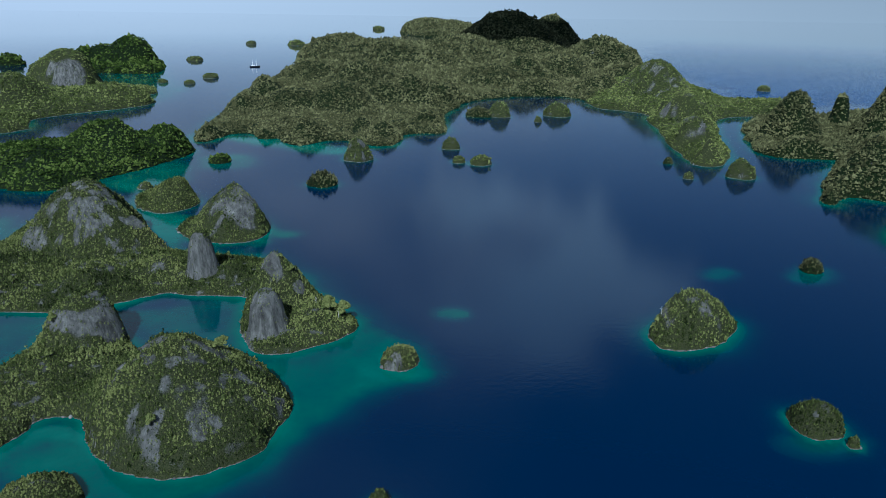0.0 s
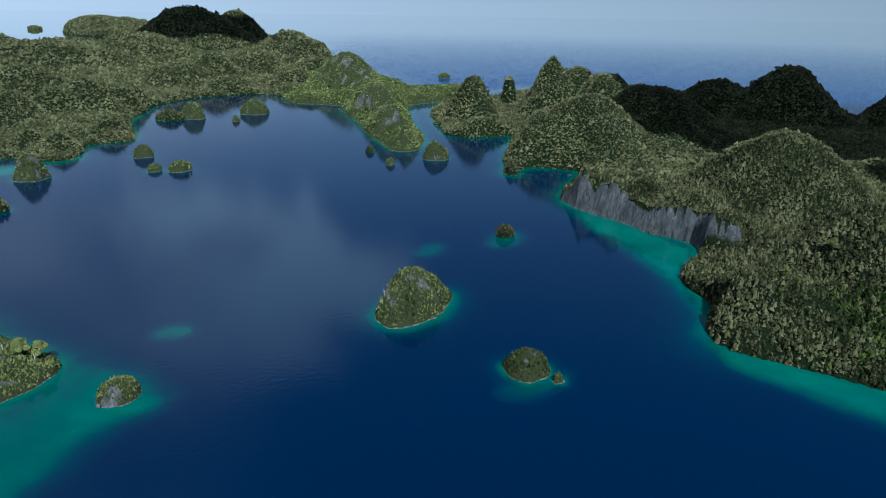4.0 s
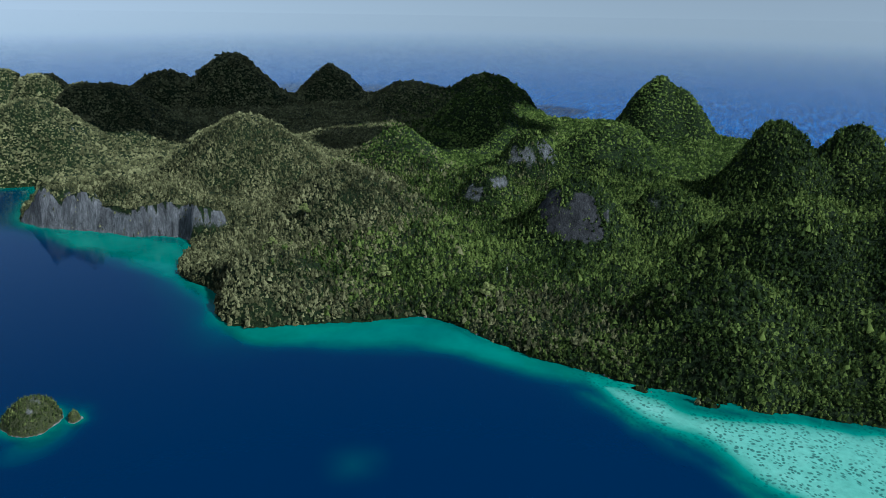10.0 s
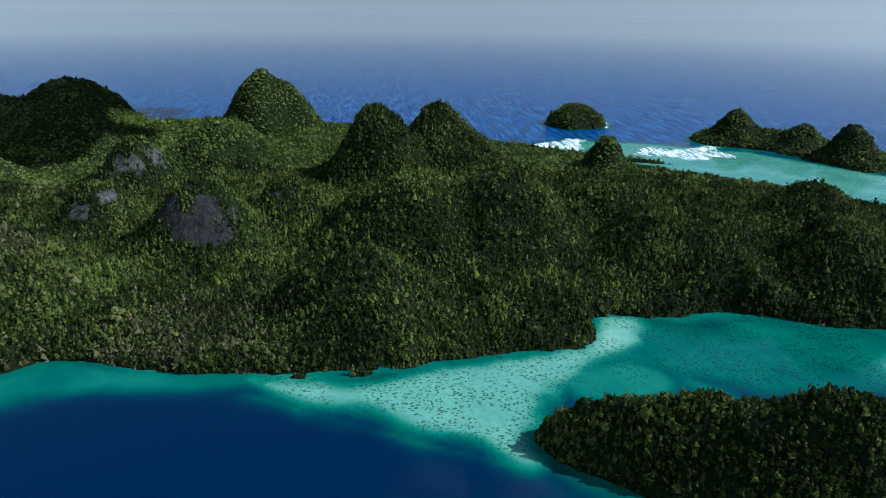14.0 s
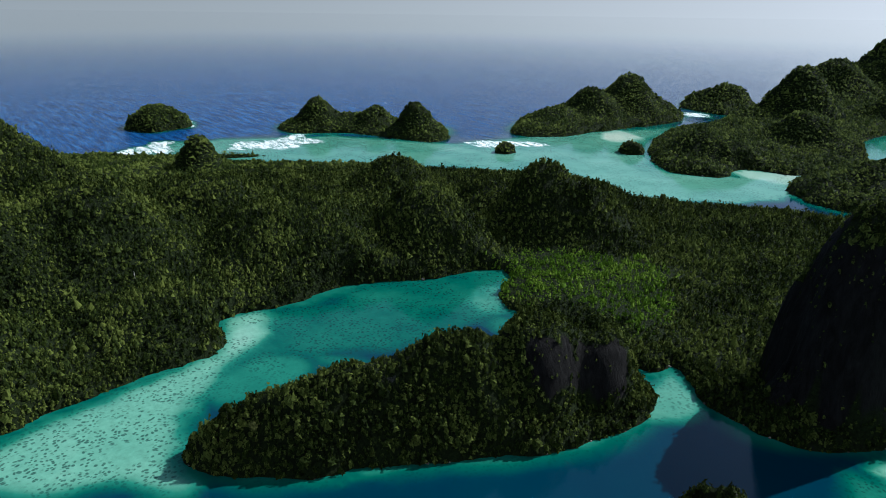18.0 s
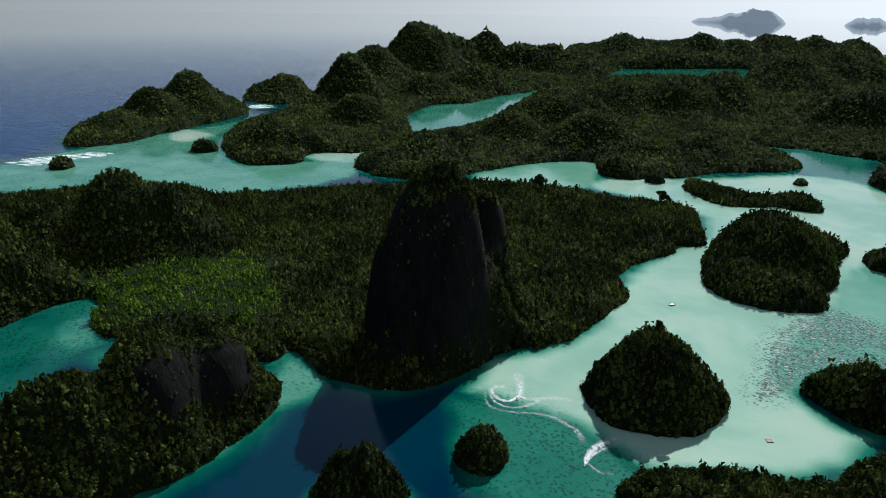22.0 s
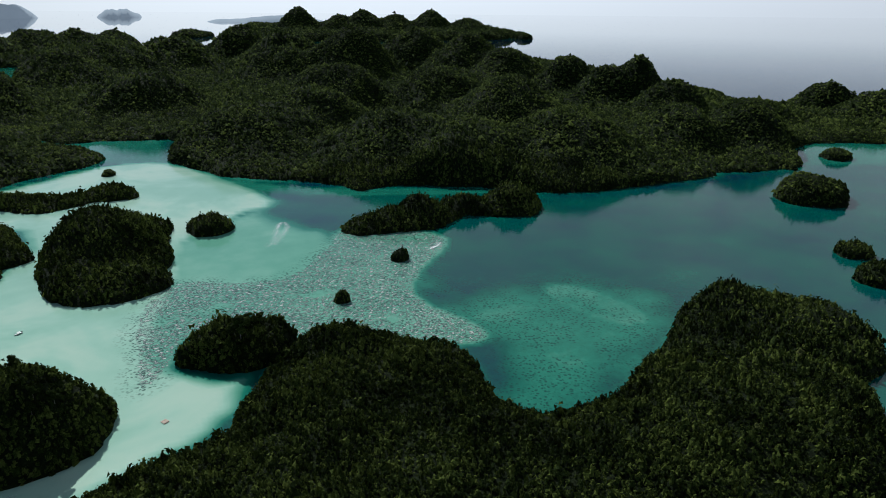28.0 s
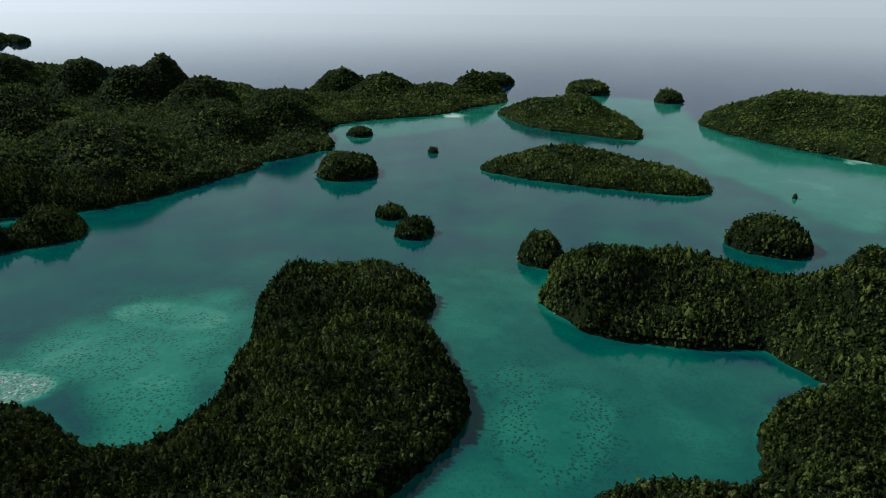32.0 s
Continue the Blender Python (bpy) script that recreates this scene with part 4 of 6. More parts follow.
coast_a = [(-1170, -266), (-1097, -309), (-1021, -331), (-897, -440), (-801, -413), (-783, -391), (-739, -382), (-654, -417), (-648, -408), (-564, -427), (-498, -440), (-452, -469), (-419, -513), (-356, -566), (-319, -567), (-312, -598), (-283, -637), (-233, -687), (-217, -743), (-210, -802), (-240, -861), (-241, -908), (-184, -947), (-236, -910), (-165, -942), (-114, -964), (-113, -1195), (-153, -1606), (-530, -2085), (-457, -2180), (-907, -2145), (-1238, -1953), (-1339, -1461), (-1255, -1057), (-1187, -760), (-1124, -715), (-1162, -612), (-1192, -471), (-1248, -383), (-1291, -310)]
hills_a = [(-742, -1318, 101, 71, "dome"), (-694, -1349, 76, 59, "cone"), (-901, -1340, 92, 80, "dome"), (-937, -1196, 80, 84, "dome"), (-946, -1082, 67, 67, "dome"), (-954, -936, 62, 50, "dome"), (-948, -762, 76, 46, "cone"), (-920, -800, 59, 50, "dome"), (-914, -673, 48, 50, "dome"), (-1184, -562, 43, 42, "dome"), (-1111, -575, 10, 42, "dome"), (-668, -1778, 82, 80, "cone"), (-456, -1619, 64, 101, "dome"), (-334, -1578, 63, 92, "dome"), (-226, -1542, 61, 101, "dome"), (-706, -1598, 71, 92, "dome"), (-646, -737, 67, 71, "dome"), (-418, -662, 49, 74, "dome"), (-317, -810, 48, 84, "dome"), (-405, -826, 58, 67, "dome")]
hills_b = [(-355, -626, 19, 40, "dome"), (-563, -548, 52, 79, "dome"), (-718, -517, 51, 55, "dome"), (-798, -465, 48, 50, "dome"), (-512, -964, 70, 76, "dome"), (-272, -1124, 58, 76, "dome"), (-638, -881, 69, 76, "dome"), (-460, -585, 44, 74, "dome"), (-609, -1385, 65, 67, "dome"), (-1160, -558, 50, 46, "cone"), (-1141, -471, 40, 50, "dome"), (-1150, -393, 26, 46, "dome"), (-1214, -333, 38, 35, "dome"), (-955, -559, 32, 50, "dome"), (-780, -475, 12, 50, "dome"), (-763, -419, 7, 30, "dome")]
land("main_island", coast_a, hills_a + hills_b, base=7, rise=16, bare=0, cliffs=[],
     label="large dark forested island of rounded hills")
coast_a = [(306, -684), (267, -647), (201, -660), (180, -699), (133, -754), (71, -786), (54, -735), (20, -720), (-26, -751), (-83, -791), (-142, -822), (-147, -878), (-103, -951), (-129, -1063), (-149, -1407), (-149, -1588), (-30, -1612), (93, -1593), (196, -1439), (212, -1271), (213, -1082), (254, -918), (299, -844), (317, -758)]
hills_a = [(245, -727, 28, 40, "dome"), (274, -703, 13, 30, "dome"), (219, -769, 26, 35, "dome"), (137, -1007, 47, 63, "dome"), (173, -858, 35, 38, "dome"), (64, -1098, 51, 63, "dome"), (-20, -1117, 53, 63, "dome"), (-45, -843, 26, 38, "dome"), (13, -819, 21, 38, "dome"), (37, -741, 17, 18, "dome"), (-10, -761, 6, 18, "dome"), (-103, -833, 6, 25, "dome"), (-92, -1189, 57, 76, "dome"), (82, -859, 39, 50, "dome")]
land("forested_island", coast_a, hills_a, base=8, rise=12, bare=0, cliffs=[],
     label="long forested island between two turquoise lagoons")
coast_a = [(491, -712), (432, -657), (397, -650), (370, -674), (380, -720), (319, -746), (303, -843), (357, -975), (361, -1107), (307, -1149), (281, -1248), (227, -1345), (193, -1413), (115, -1729), (143, -1920), (411, -1897), (587, -1773), (620, -1455), (597, -1199), (568, -1033), (544, -945), (555, -864), (533, -786)]
hills_a = [(522, -1533, 101, 84, "dome"), (557, -1471, 40, 76, "dome"), (561, -1328, 69, 63, "dome"), (475, -1602, 68, 76, "dome"), (404, -1656, 81, 59, "cone"), (328, -1638, 56, 59, "dome"), (260, -1620, 50, 59, "dome"), (482, -1064, 79, 46, "cone"), (507, -1004, 18, 38, "dome"), (396, -889, 44, 42, "dome"), (340, -880, 17, 30, "dome"), (433, -728, 32, 32, "dome"), (403, -734, 21, 32, "dome"), (460, -702, 5, 18, "dome"), (390, -1176, 38, 42, "dome"), (333, -1297, 43, 50, "dome"), (171, -1619, 30, 59, "dome")]
land("main_island", coast_a, hills_a, base=8, rise=12, bare=0, cliffs=[],
     label="tall forested island rising to a rounded summit")
coast_a = [(272, -1984), (137, -1846), (37, -1829), (-177, -1927), (-309, -1875), (-531, -2199), (-579, -2566), (-227, -2538), (145, -2430), (285, -2208)]
hills_a = [(132, -2057, 54, 92, "cone"), (216, -2034, 15, 76, "dome"), (30, -2084, 19, 76, "dome"), (-77, -2114, 61, 84, "cone"), (-174, -2140, 47, 84, "dome"), (-274, -2205, 54, 101, "dome"), (-378, -2274, 62, 84, "cone"), (-491, -2304, 51, 76, "cone")]
hills_a = [(x, y, h, 0.84 * r, shape) for x, y, h, r, shape in hills_a]
land("forested_island", coast_a, hills_a, base=20, rise=14, bare=0, cliffs=[],
     label="hazy ridge of dark wooded hills")
coast_a = [(-1043, -2786), (-1056, -2395), (-1212, -2276), (-1469, -2132), (-1841, -2092), (-2025, -2430), (-1574, -2950), (-1246, -3119)]
hills_a = [(-1248, -2676, 96, 92, "cone"), (-1179, -2713, 32, 92, "cone"), (-1313, -2641, 36, 92, "cone"), (-1389, -2600, 69, 101, "cone"), (-1477, -2553, 84, 109, "cone"), (-1584, -2495, 65, 109, "cone"), (-1703, -2431, 92, 92, "cone"), (-1783, -2388, 21, 92, "cone"), (-1821, -2328, 59, 101, "cone"), (-1880, -2256, 11, 76, "cone"), (-1129, -2820, 31, 67, "dome")]
hills_a = [(x, y, h, 0.84 * r, shape) for x, y, h, r, shape in hills_a]
land("forested_island", coast_a, hills_a, base=20, rise=14, bare=0, cliffs=[],
     label="distant jagged ridge of hazy blue-grey peaks")
coast_a = [(668, -1046), (640, -1034), (581, -1030), (572, -1090), (625, -1171), (713, -1158)]
hills_a = [(626, -1105, 34, 40, "dome"), (658, -1098, 18, 30, "dome")]
land("forested_islet", coast_a, hills_a, base=9, rise=14, bare=0, cliffs=[],
     label="dark wooded islet at the edge of the open sea")
coast_a = [(670, -663), (618, -690), (606, -796), (589, -916), (646, -997), (724, -948), (741, -776)]
hills_a = [(659, -887, 59, 40, "dome"), (641, -922, 26, 35, "dome"), (668, -818, 43, 40, "dome"), (676, -755, 21, 37, "dome"), (689, -716, 6, 25, "dome")]
land("forested_islet", coast_a, hills_a, base=9, rise=8, bare=0, cliffs=[],
     label="humped wooded island at the reef edge")
coast_a = [(860, -422), (822, -441), (797, -482), (759, -506), (685, -538), (710, -583), (765, -611), (864, -551), (906, -464)]
hills_a = [(854, -473, 33, 25, "dome"), (871, -456, 8, 20, "dome"), (800, -529, 32, 25, "dome"), (826, -502, 18, 22, "dome"), (736, -552, 41, 22, "dome"), (720, -567, 15, 13, "dome")]
land("forested_islet", coast_a, hills_a, base=7, rise=6, bare=0.1, cliffs=[],
     label="triple-humped wooded islet beside the surf")
coast_a = [(-248, -473), (-254, -453), (-276, -447), (-306, -436), (-331, -440), (-355, -448), (-379, -425), (-405, -417), (-427, -445), (-413, -472), (-360, -478), (-306, -487), (-279, -487)]
hills_a = [(-400, -447, 19, 19, "dome"), (-410, -436, 5, 13, "dome"), (-313, -463, 18, 17, "dome"), (-355, -457, 12, 17, "dome"), (-269, -469, 7, 13, "dome"), (-287, -464, 13, 13, "dome")]
land("forested_islet", coast_a, hills_a, base=4, rise=6, bare=0, cliffs=[],
     label="narrow wooded islet of uneven trees")
coast_a = [(118, 355), (119, 343), (128, 338), (141, 341), (155, 347), (170, 366), (171, 378), (150, 385), (127, 372)]
hills_a = [(142, 362, 20, 29, "block"), (130, 360, 6, 19, "block"), (158, 363, 4, 13, "dome")]
land("karst_island", coast_a, hills_a, base=8, rise=5, bare=0.55, cliffs=[],
     label="domed limestone islet with olive scrub and a pale waterline")
islet(168, 270, 11.8, 9.5, "dome", bare=0.45, label="small limestone islet topped with olive scrub")
islet(177, 255, 2.9, 2.9, "dome", bare=0.5, label="small limestone islet topped with olive scrub")
islet(258, 458, 7.5, 5.8, "dome", bare=0.1, label="small wooded islet with a pale rocky foot")
islet(-20, 322, 9.9, 7.6, "cone", bare=0.7, label="small limestone islet topped with olive scrub")
islet(-21, 213, 4.9, 5.7, "dome", bare=0.3, label="small limestone islet topped with olive scrub")
islet(-147, 214, 14.9, 6.4, "dome", bare=0.4, label="small limestone islet topped with olive scrub")
islet(-634, 2448, 14.5, 11.4, "dome", bare=0.5, label="small limestone islet topped with olive scrub")
islet(-482, 2436, 23.6, 17.9, "dome", bare=0.3, label="small limestone islet topped with olive scrub")
islet(-298, 3458, 23.9, 20.1, "dome", bare=0.3, label="small limestone islet topped with olive scrub")
islet(-634, 1877, 16.6, 10.1, "dome", bare=0.5, label="small limestone islet topped with olive scrub")
islet(-483, 1514, 13.6, 8.7, "dome", bare=0.3, label="small limestone islet topped with olive scrub")
islet(-549, 1425, 7.5, 7.1, "dome", bare=0.4, label="small limestone islet topped with olive scrub")
islet(-493, 1415, 8.5, 6.9, "dome", bare=0.4, label="small limestone islet topped with olive scrub")
islet(-241, 761, 13.2, 5.6, "dome", bare=0.2, label="small wooded islet with a pale rocky foot")
islet(315, 725, 15.0, 17.4, "cone", bare=0.4, label="small limestone islet topped with olive scrub")
islet(255, 782, 5.8, 6.0, "dome", bare=0.1, label="small wooded islet with a pale rocky foot")
islet(256, 714, 5.3, 5.9, "cone", bare=0.6, label="small limestone islet topped with olive scrub")
islet(638, 1430, 10.6, 11.3, "dome", bare=0.4, label="small limestone islet topped with olive scrub")
islet(44, 766, 11.1, 7.7, "cone", bare=0.3, label="small limestone islet topped with olive scrub")
islet(20, 773, 7.5, 5.2, "dome", bare=0.5, label="small limestone islet topped with olive scrub")
islet(12, 845, 10.1, 12.0, "cone", bare=0.4, label="small limestone islet topped with olive scrub")
islet(-92, 781, 16.1, 22.8, "cone", bare=0.5, label="small limestone islet topped with olive scrub")
islet(-115, 671, 14.0, 9.7, "dome", bare=0.2, label="small wooded islet with a pale rocky foot")
islet(89, 1083, 17.1, 21.6, "dome", bare=0.3, label="small limestone islet topped with olive scrub")
islet(58, 1084, 21.3, 10.9, "dome", bare=0.2, label="small wooded islet with a pale rocky foot")
islet(178, 1097, 20.1, 17.3, "dome", bare=0.3, label="small limestone islet topped with olive scrub")
islet(141, 1039, 5.8, 6.3, "dome", bare=0.4, label="small limestone islet topped with olive scrub")
islet(-1011, 1713, 24.4, 29.8, "dome", bare=0.2, label="small wooded islet with a pale rocky foot")
islet(-543, 1277, 30.3, 14.1, "dome", bare=0.3, label="small limestone islet topped with olive scrub")
islet(-278, 648, 6.7, 4.3, "dome", bare=0.4, label="small limestone islet topped with olive scrub")
islet(89, -193, 18.7, 29.4, "cone", bare=0.05, label="dark wooded islet in deep teal water")
islet(55, -236, 11.4, 11.4, "dome", bare=0.05, label="dark wooded islet in deep teal water")
islet(-163, -532, 17.7, 9.9, "dome", bare=0, label="low wooded islet in pale shallows")
islet(-0, -720, 9.3, 6.9, "dome", bare=0, label="low wooded islet in pale shallows")
islet(-138, -758, 6.6, 3.3, "dome", bare=0, label="low wooded islet in pale shallows")
islet(-252, -395, 6.7, 4.4, "dome", bare=0, label="tiny wooded islet on a shallow reef")
islet(-184, -355, 4.8, 4.7, "dome", bare=0, label="tiny wooded islet on a shallow reef")
islet(-1877, -2062, 25.8, 23.0, "cone", bare=0, label="tiny wooded islet on a shallow reef")
islet(-869, -2788, 60.2, 29.1, "dome", bare=0, label="tiny wooded islet on a shallow reef")
islet(-468, -77, 18.7, 16.0, "dome", bare=0, label="low wooded islet in still water")
islet(-552, 80, 30.8, 17.4, "dome", bare=0, label="low wooded islet in still water")
islet(-511, 142, 18.7, 14.7, "dome", bare=0, label="low wooded islet in still water")
islet(-696, 116, 2.6, 2.9, "dome", bare=0, label="low wooded islet in still water")
islet(-529, -216, 13.5, 5.4, "dome", bare=0, label="low wooded islet in still water")
islet(-493, -181, 17.2, 9.1, "dome", bare=0, label="low wooded islet in still water")
islet(-650, -310, 35.2, 19.0, "dome", bare=0, label="low wooded islet in still water")
islet(-836, -381, 17.2, 9.2, "dome", bare=0, label="low wooded islet in still water")
islet(-769, -259, 6.5, 4.7, "dome", bare=0, label="low wooded islet in still water")
islet(-1343, -153, 37.0, 26.3, "dome", bare=0, label="low wooded islet in still water")
islet(-1278, -8, 23.1, 22.3, "dome", bare=0, label="low wooded islet in still water")
islet(-1403, -346, 35.5, 25.1, "dome", bare=0, label="low wooded islet in still water")
islet(-1945, -2159, 30.9, 21.9, "dome", bare=0, label="low wooded islet in still water")
islet(-741, -379, 4.6, 4.1, "dome", bare=0, label="low wooded islet in still water")
islet(982, -301, 42.0, 27.3, "dome", bare=0.05, label="wooded rock islet near the surf")
islet(590, -572, 11.8, 9.8, "dome", bare=0.05, label="wooded rock islet near the surf")
islet(501, -693, 15.0, 11.2, "dome", bare=0.05, label="wooded rock islet near the surf")

# ---- depth of the water ----
shallows([(533, 2043), (527, 1290), (497, 1147), (698, 1253), (880, 1080), (1040, 659), (1040, 450), (930, 62), (860, -130), (813, -238), (795, -246), (826, -406), (680, -534), (651, -639), (608, -940), (607, -1039), (678, -1391), (867, -1858), (5176, -19319), (12856, -15321), (18126, -8452), (20000, 0), (18126, 8452), (12856, 15321), (6840, 18794)], 0, 60, sea=1)
shallows([(-97, 321), (-64, 334), (-41, 369), (-17, 348), (-1, 312), (-20, 295), (-52, 262), (-68, 235), (-99, 215), (-139, 211), (-164, 220), (-183, 251), (-176, 264), (-152, 260)], 0.33, 14)
shallows([(-284, 369), (-193, 383), (-117, 398), (-105, 346), (-141, 332), (-179, 350), (-212, 343), (-236, 296)], 0.24, 10)
shallows([(-177, 266), (-158, 268), (-149, 254), (-160, 248), (-174, 244), (-181, 256)], 0.42, 8)
shallows([(-340, 695), (-282, 775), (-259, 724), (-258, 656), (-278, 625), (-321, 653)], 0.36, 14)
shallows([(-254, 566), (-208, 568), (-184, 486), (-140, 488), (-132, 507), (-153, 476), (-193, 476), (-219, 490)], 0.42, 10)
shallows([(-283, 905), (-214, 888), (-110, 854), (-55, 857), (-118, 809), (-202, 835)], 0.44, 14)
shallows([(-276, 776), (-228, 808), (-204, 740), (-248, 725)], 0.32, 14)
shallows([(-317, 481), (-321, 533), (-359, 553), (-373, 531)], 0.3, 14)
shallows([(19, 381), (16, 375), (8, 373), (-0, 375), (-3, 380), (-0, 386), (8, 388), (16, 386)], 0.3, 5)
shallows([(204, 448), (197, 440), (186, 436), (177, 439), (176, 447), (184, 456), (195, 461), (204, 457)], 0.24, 6)
shallows([(274, 451), (261, 438), (245, 432), (234, 437), (234, 449), (246, 463), (263, 469), (275, 464)], 0.24, 6)
shallows([(-106, 522), (-110, 516), (-120, 512), (-132, 515), (-138, 521), (-135, 528), (-124, 531), (-112, 529)], 0.3, 7)
shallows([(186, 257), (176, 251), (162, 248), (149, 250), (146, 256), (155, 263), (171, 266), (183, 263)], 0.22, 5)
shallows([(-1, 312), (-5, 304), (-15, 301), (-25, 304), (-30, 311), (-26, 319), (-16, 323), (-6, 320)], 0.36, 6)
shallows([(-542, 1086), (-466, 1132), (-467, 1320), (-638, 1670), (-723, 1544)], 0.3, 30)
shallows([(207, 120), (199, 118), (193, 123), (191, 131), (196, 137), (204, 139), (211, 135), (212, 126)], 0.18, 10)
shallows([(20, 375), (19, 375), (19, 375), (19, 375), (19, 375), (19, 376), (19, 376), (19, 376)], 0.1, 4)
shallows([(354, 482), (380, 378), (325, 333), (287, 272), (295, 292), (316, 337), (329, 417), (338, 485)], 0.42, 12)
shallows([(288, 274), (285, 245), (337, 162), (330, 124), (316, 52), (301, 68), (299, 105), (305, 145), (282, 203), (273, 235)], 0.42, 10)
shallows([(312, 58), (310, 29), (309, 8), (311, 59), (308, 13), (322, -44), (328, -112), (363, -133), (362, -156), (330, -153), (321, -136), (292, -93), (253, -69), (233, -67), (239, -42), (259, -8), (280, 29), (231, -61), (243, -45), (255, -23), (269, 1), (288, 39), (295, 56), (277, 26), (296, 46)], 0.74, 14, coral=0.85)
shallows([(357, -130), (352, -187), (358, -232), (321, -313), (290, -282), (270, -269), (276, -190), (301, -121)], 0.38, 12, coral=0.75)
shallows([(313, -275), (301, -297), (270, -269), (286, -256)], 0.52, 8, coral=0.3)
shallows([(175, -277), (173, -292), (138, -275), (140, -253), (153, -235), (157, -207), (177, -166), (196, -124), (199, -114), (196, -153), (161, -221)], 0.62, 8, coral=0.5)
shallows([(223, -87), (152, -237), (140, -273), (140, -221), (179, -139), (201, -101)], 0.19, 10, coral=0.3)
shallows([(289, -157), (276, -142), (272, -119), (280, -100), (295, -96), (309, -109), (314, -134), (305, -154)], 0.5, 14, coral=0.3)
shallows([(253, -109), (240, -91), (238, -56), (247, -24), (262, -11), (276, -27), (280, -65), (270, -100)], 0.18, 25)
shallows([(265, -173), (263, -164), (274, -152), (290, -145), (304, -145), (307, -155), (296, -167), (279, -175)], 0.43, 10, coral=0.5)
shallows([(248, -265), (245, -256), (249, -248), (259, -246), (269, -250), (273, -260), (269, -268), (258, -271)], 0.43, 8, coral=0.4)
shallows([(79, -280), (73, -314), (55, -332), (28, -364), (10, -460), (-22, -526), (-43, -606), (1, -643), (63, -679), (39, -736), (-26, -748), (-139, -802), (-200, -782), (-227, -676), (-238, -582), (-189, -546), (-140, -510), (-109, -432), (-85, -373), (-74, -338), (-95, -309), (-106, -301), (-74, -265), (-38, -256), (-15, -248), (9, -260), (36, -277), (58, -281)], 0.9, 10)
shallows([(185, -683), (134, -757), (68, -790), (51, -733), (57, -674), (111, -663), (155, -655)], 0.78, 12)
shallows([(88, -274), (64, -287), (20, -275), (-6, -254), (-15, -230), (6, -208), (39, -209), (64, -224)], 0.48, 12, coral=0.7)
shallows([(-122, -518), (-238, -582), (-219, -543), (-240, -429), (-159, -386), (-97, -409), (-92, -396)], 0.72, 16)
shallows([(-73, -406), (-107, -444), (-164, -416), (-213, -447), (-248, -478), (-288, -459), (-309, -411), (-261, -373), (-228, -337), (-233, -272), (-206, -263), (-159, -312), (-133, -314), (-119, -348), (-96, -356), (-71, -322), (-53, -323)], 0.7, 7, coral=1)
shallows([(-237, -364), (-286, -319), (-370, -249), (-314, -211), (-246, -193), (-208, -190), (-183, -207), (-219, -269), (-211, -301)], 0.51, 34, coral=0.8)
shallows([(-308, -591), (-414, -507), (-493, -436), (-642, -404), (-762, -380), (-964, -388), (-403, -140), (-362, -243), (-256, -340), (-252, -450)], 0.27, 22)
shallows([(-97, -970), (-173, -985), (-234, -906), (-212, -784), (-280, -686), (-282, -617), (-227, -676), (-173, -789), (-141, -819)], 0.45, 12)
shallows([(-237, -894), (-206, -788), (-230, -680), (-308, -591), (-415, -508), (-450, -459), (-290, -557), (-234, -618), (-202, -716)], 0.46, 10)
shallows([(89, -278), (79, -280), (-22, -526), (63, -679), (-140, -810), (-233, -899), (-214, -736), (-308, -591), (-493, -436), (-642, -404), (-739, -382), (-889, -436), (-1016, -329), (-1156, -267), (-1071, 41), (-871, 229), (-621, 225), (-478, 142), (-474, -21), (-391, -63), (-283, -80), (-338, -126), (-371, -214), (-195, -190), (-98, -282), (-16, -247), (6, -208)], 0.28, 20)
shallows([(174, -278), (138, -275), (74, -303), (53, -260), (71, -201), (143, -134), (203, -104), (156, -214)], 0.12, 14)
shallows([(-388, -132), (-433, -131), (-453, -90), (-388, -58), (-387, -62), (-361, -18), (-366, 37), (-359, 72), (-338, 94), (-316, 67), (-276, 52), (-251, 53), (-229, -2), (-193, -37), (-177, -94), (-209, -85), (-252, -71), (-283, -80), (-328, -112)], 0.35, 14, coral=0.3)
shallows([(-404, -162), (-433, -108), (-456, -73), (-391, -61), (-341, -71), (-328, -112)], 0.38, 16)
shallows([(-271, -3), (-241, -9), (-225, -26), (-228, -46), (-252, -60), (-285, -59), (-308, -39), (-300, -14)], 0.42, 10, coral=0.89)
shallows([(-304, -33), (-287, -36), (-276, -48), (-278, -63), (-291, -72), (-310, -71), (-323, -58), (-320, -42)], 0.40, 10, coral=0.85)
shallows([(-319, -227), (-302, -229), (-288, -250), (-285, -279), (-294, -301), (-311, -302), (-326, -279), (-329, -248)], 0.56, 8, coral=0.6)
shallows([(-774, -388), (-889, -436), (-1016, -329), (-1156, -267), (-1089, -189), (-910, -279), (-806, -350)], 0.46, 14)
shallows([(-1156, -267), (-1284, -184), (-1278, -10), (-1095, 41), (-990, 81), (-895, 184), (-860, 244), (-606, 183), (-642, 107), (-835, 13), (-910, -56), (-975, -39), (-1172, -122)], 0.5, 22)
shallows([(-1024, -292), (-1009, -293), (-999, -304), (-1000, -318), (-1012, -327), (-1027, -326), (-1037, -316), (-1036, -301)], 0.97, 4)
shallows([(-888, 223), (-878, 216), (-870, 202), (-869, 190), (-876, 187), (-886, 194), (-895, 207), (-895, 220)], 0.95, 4)
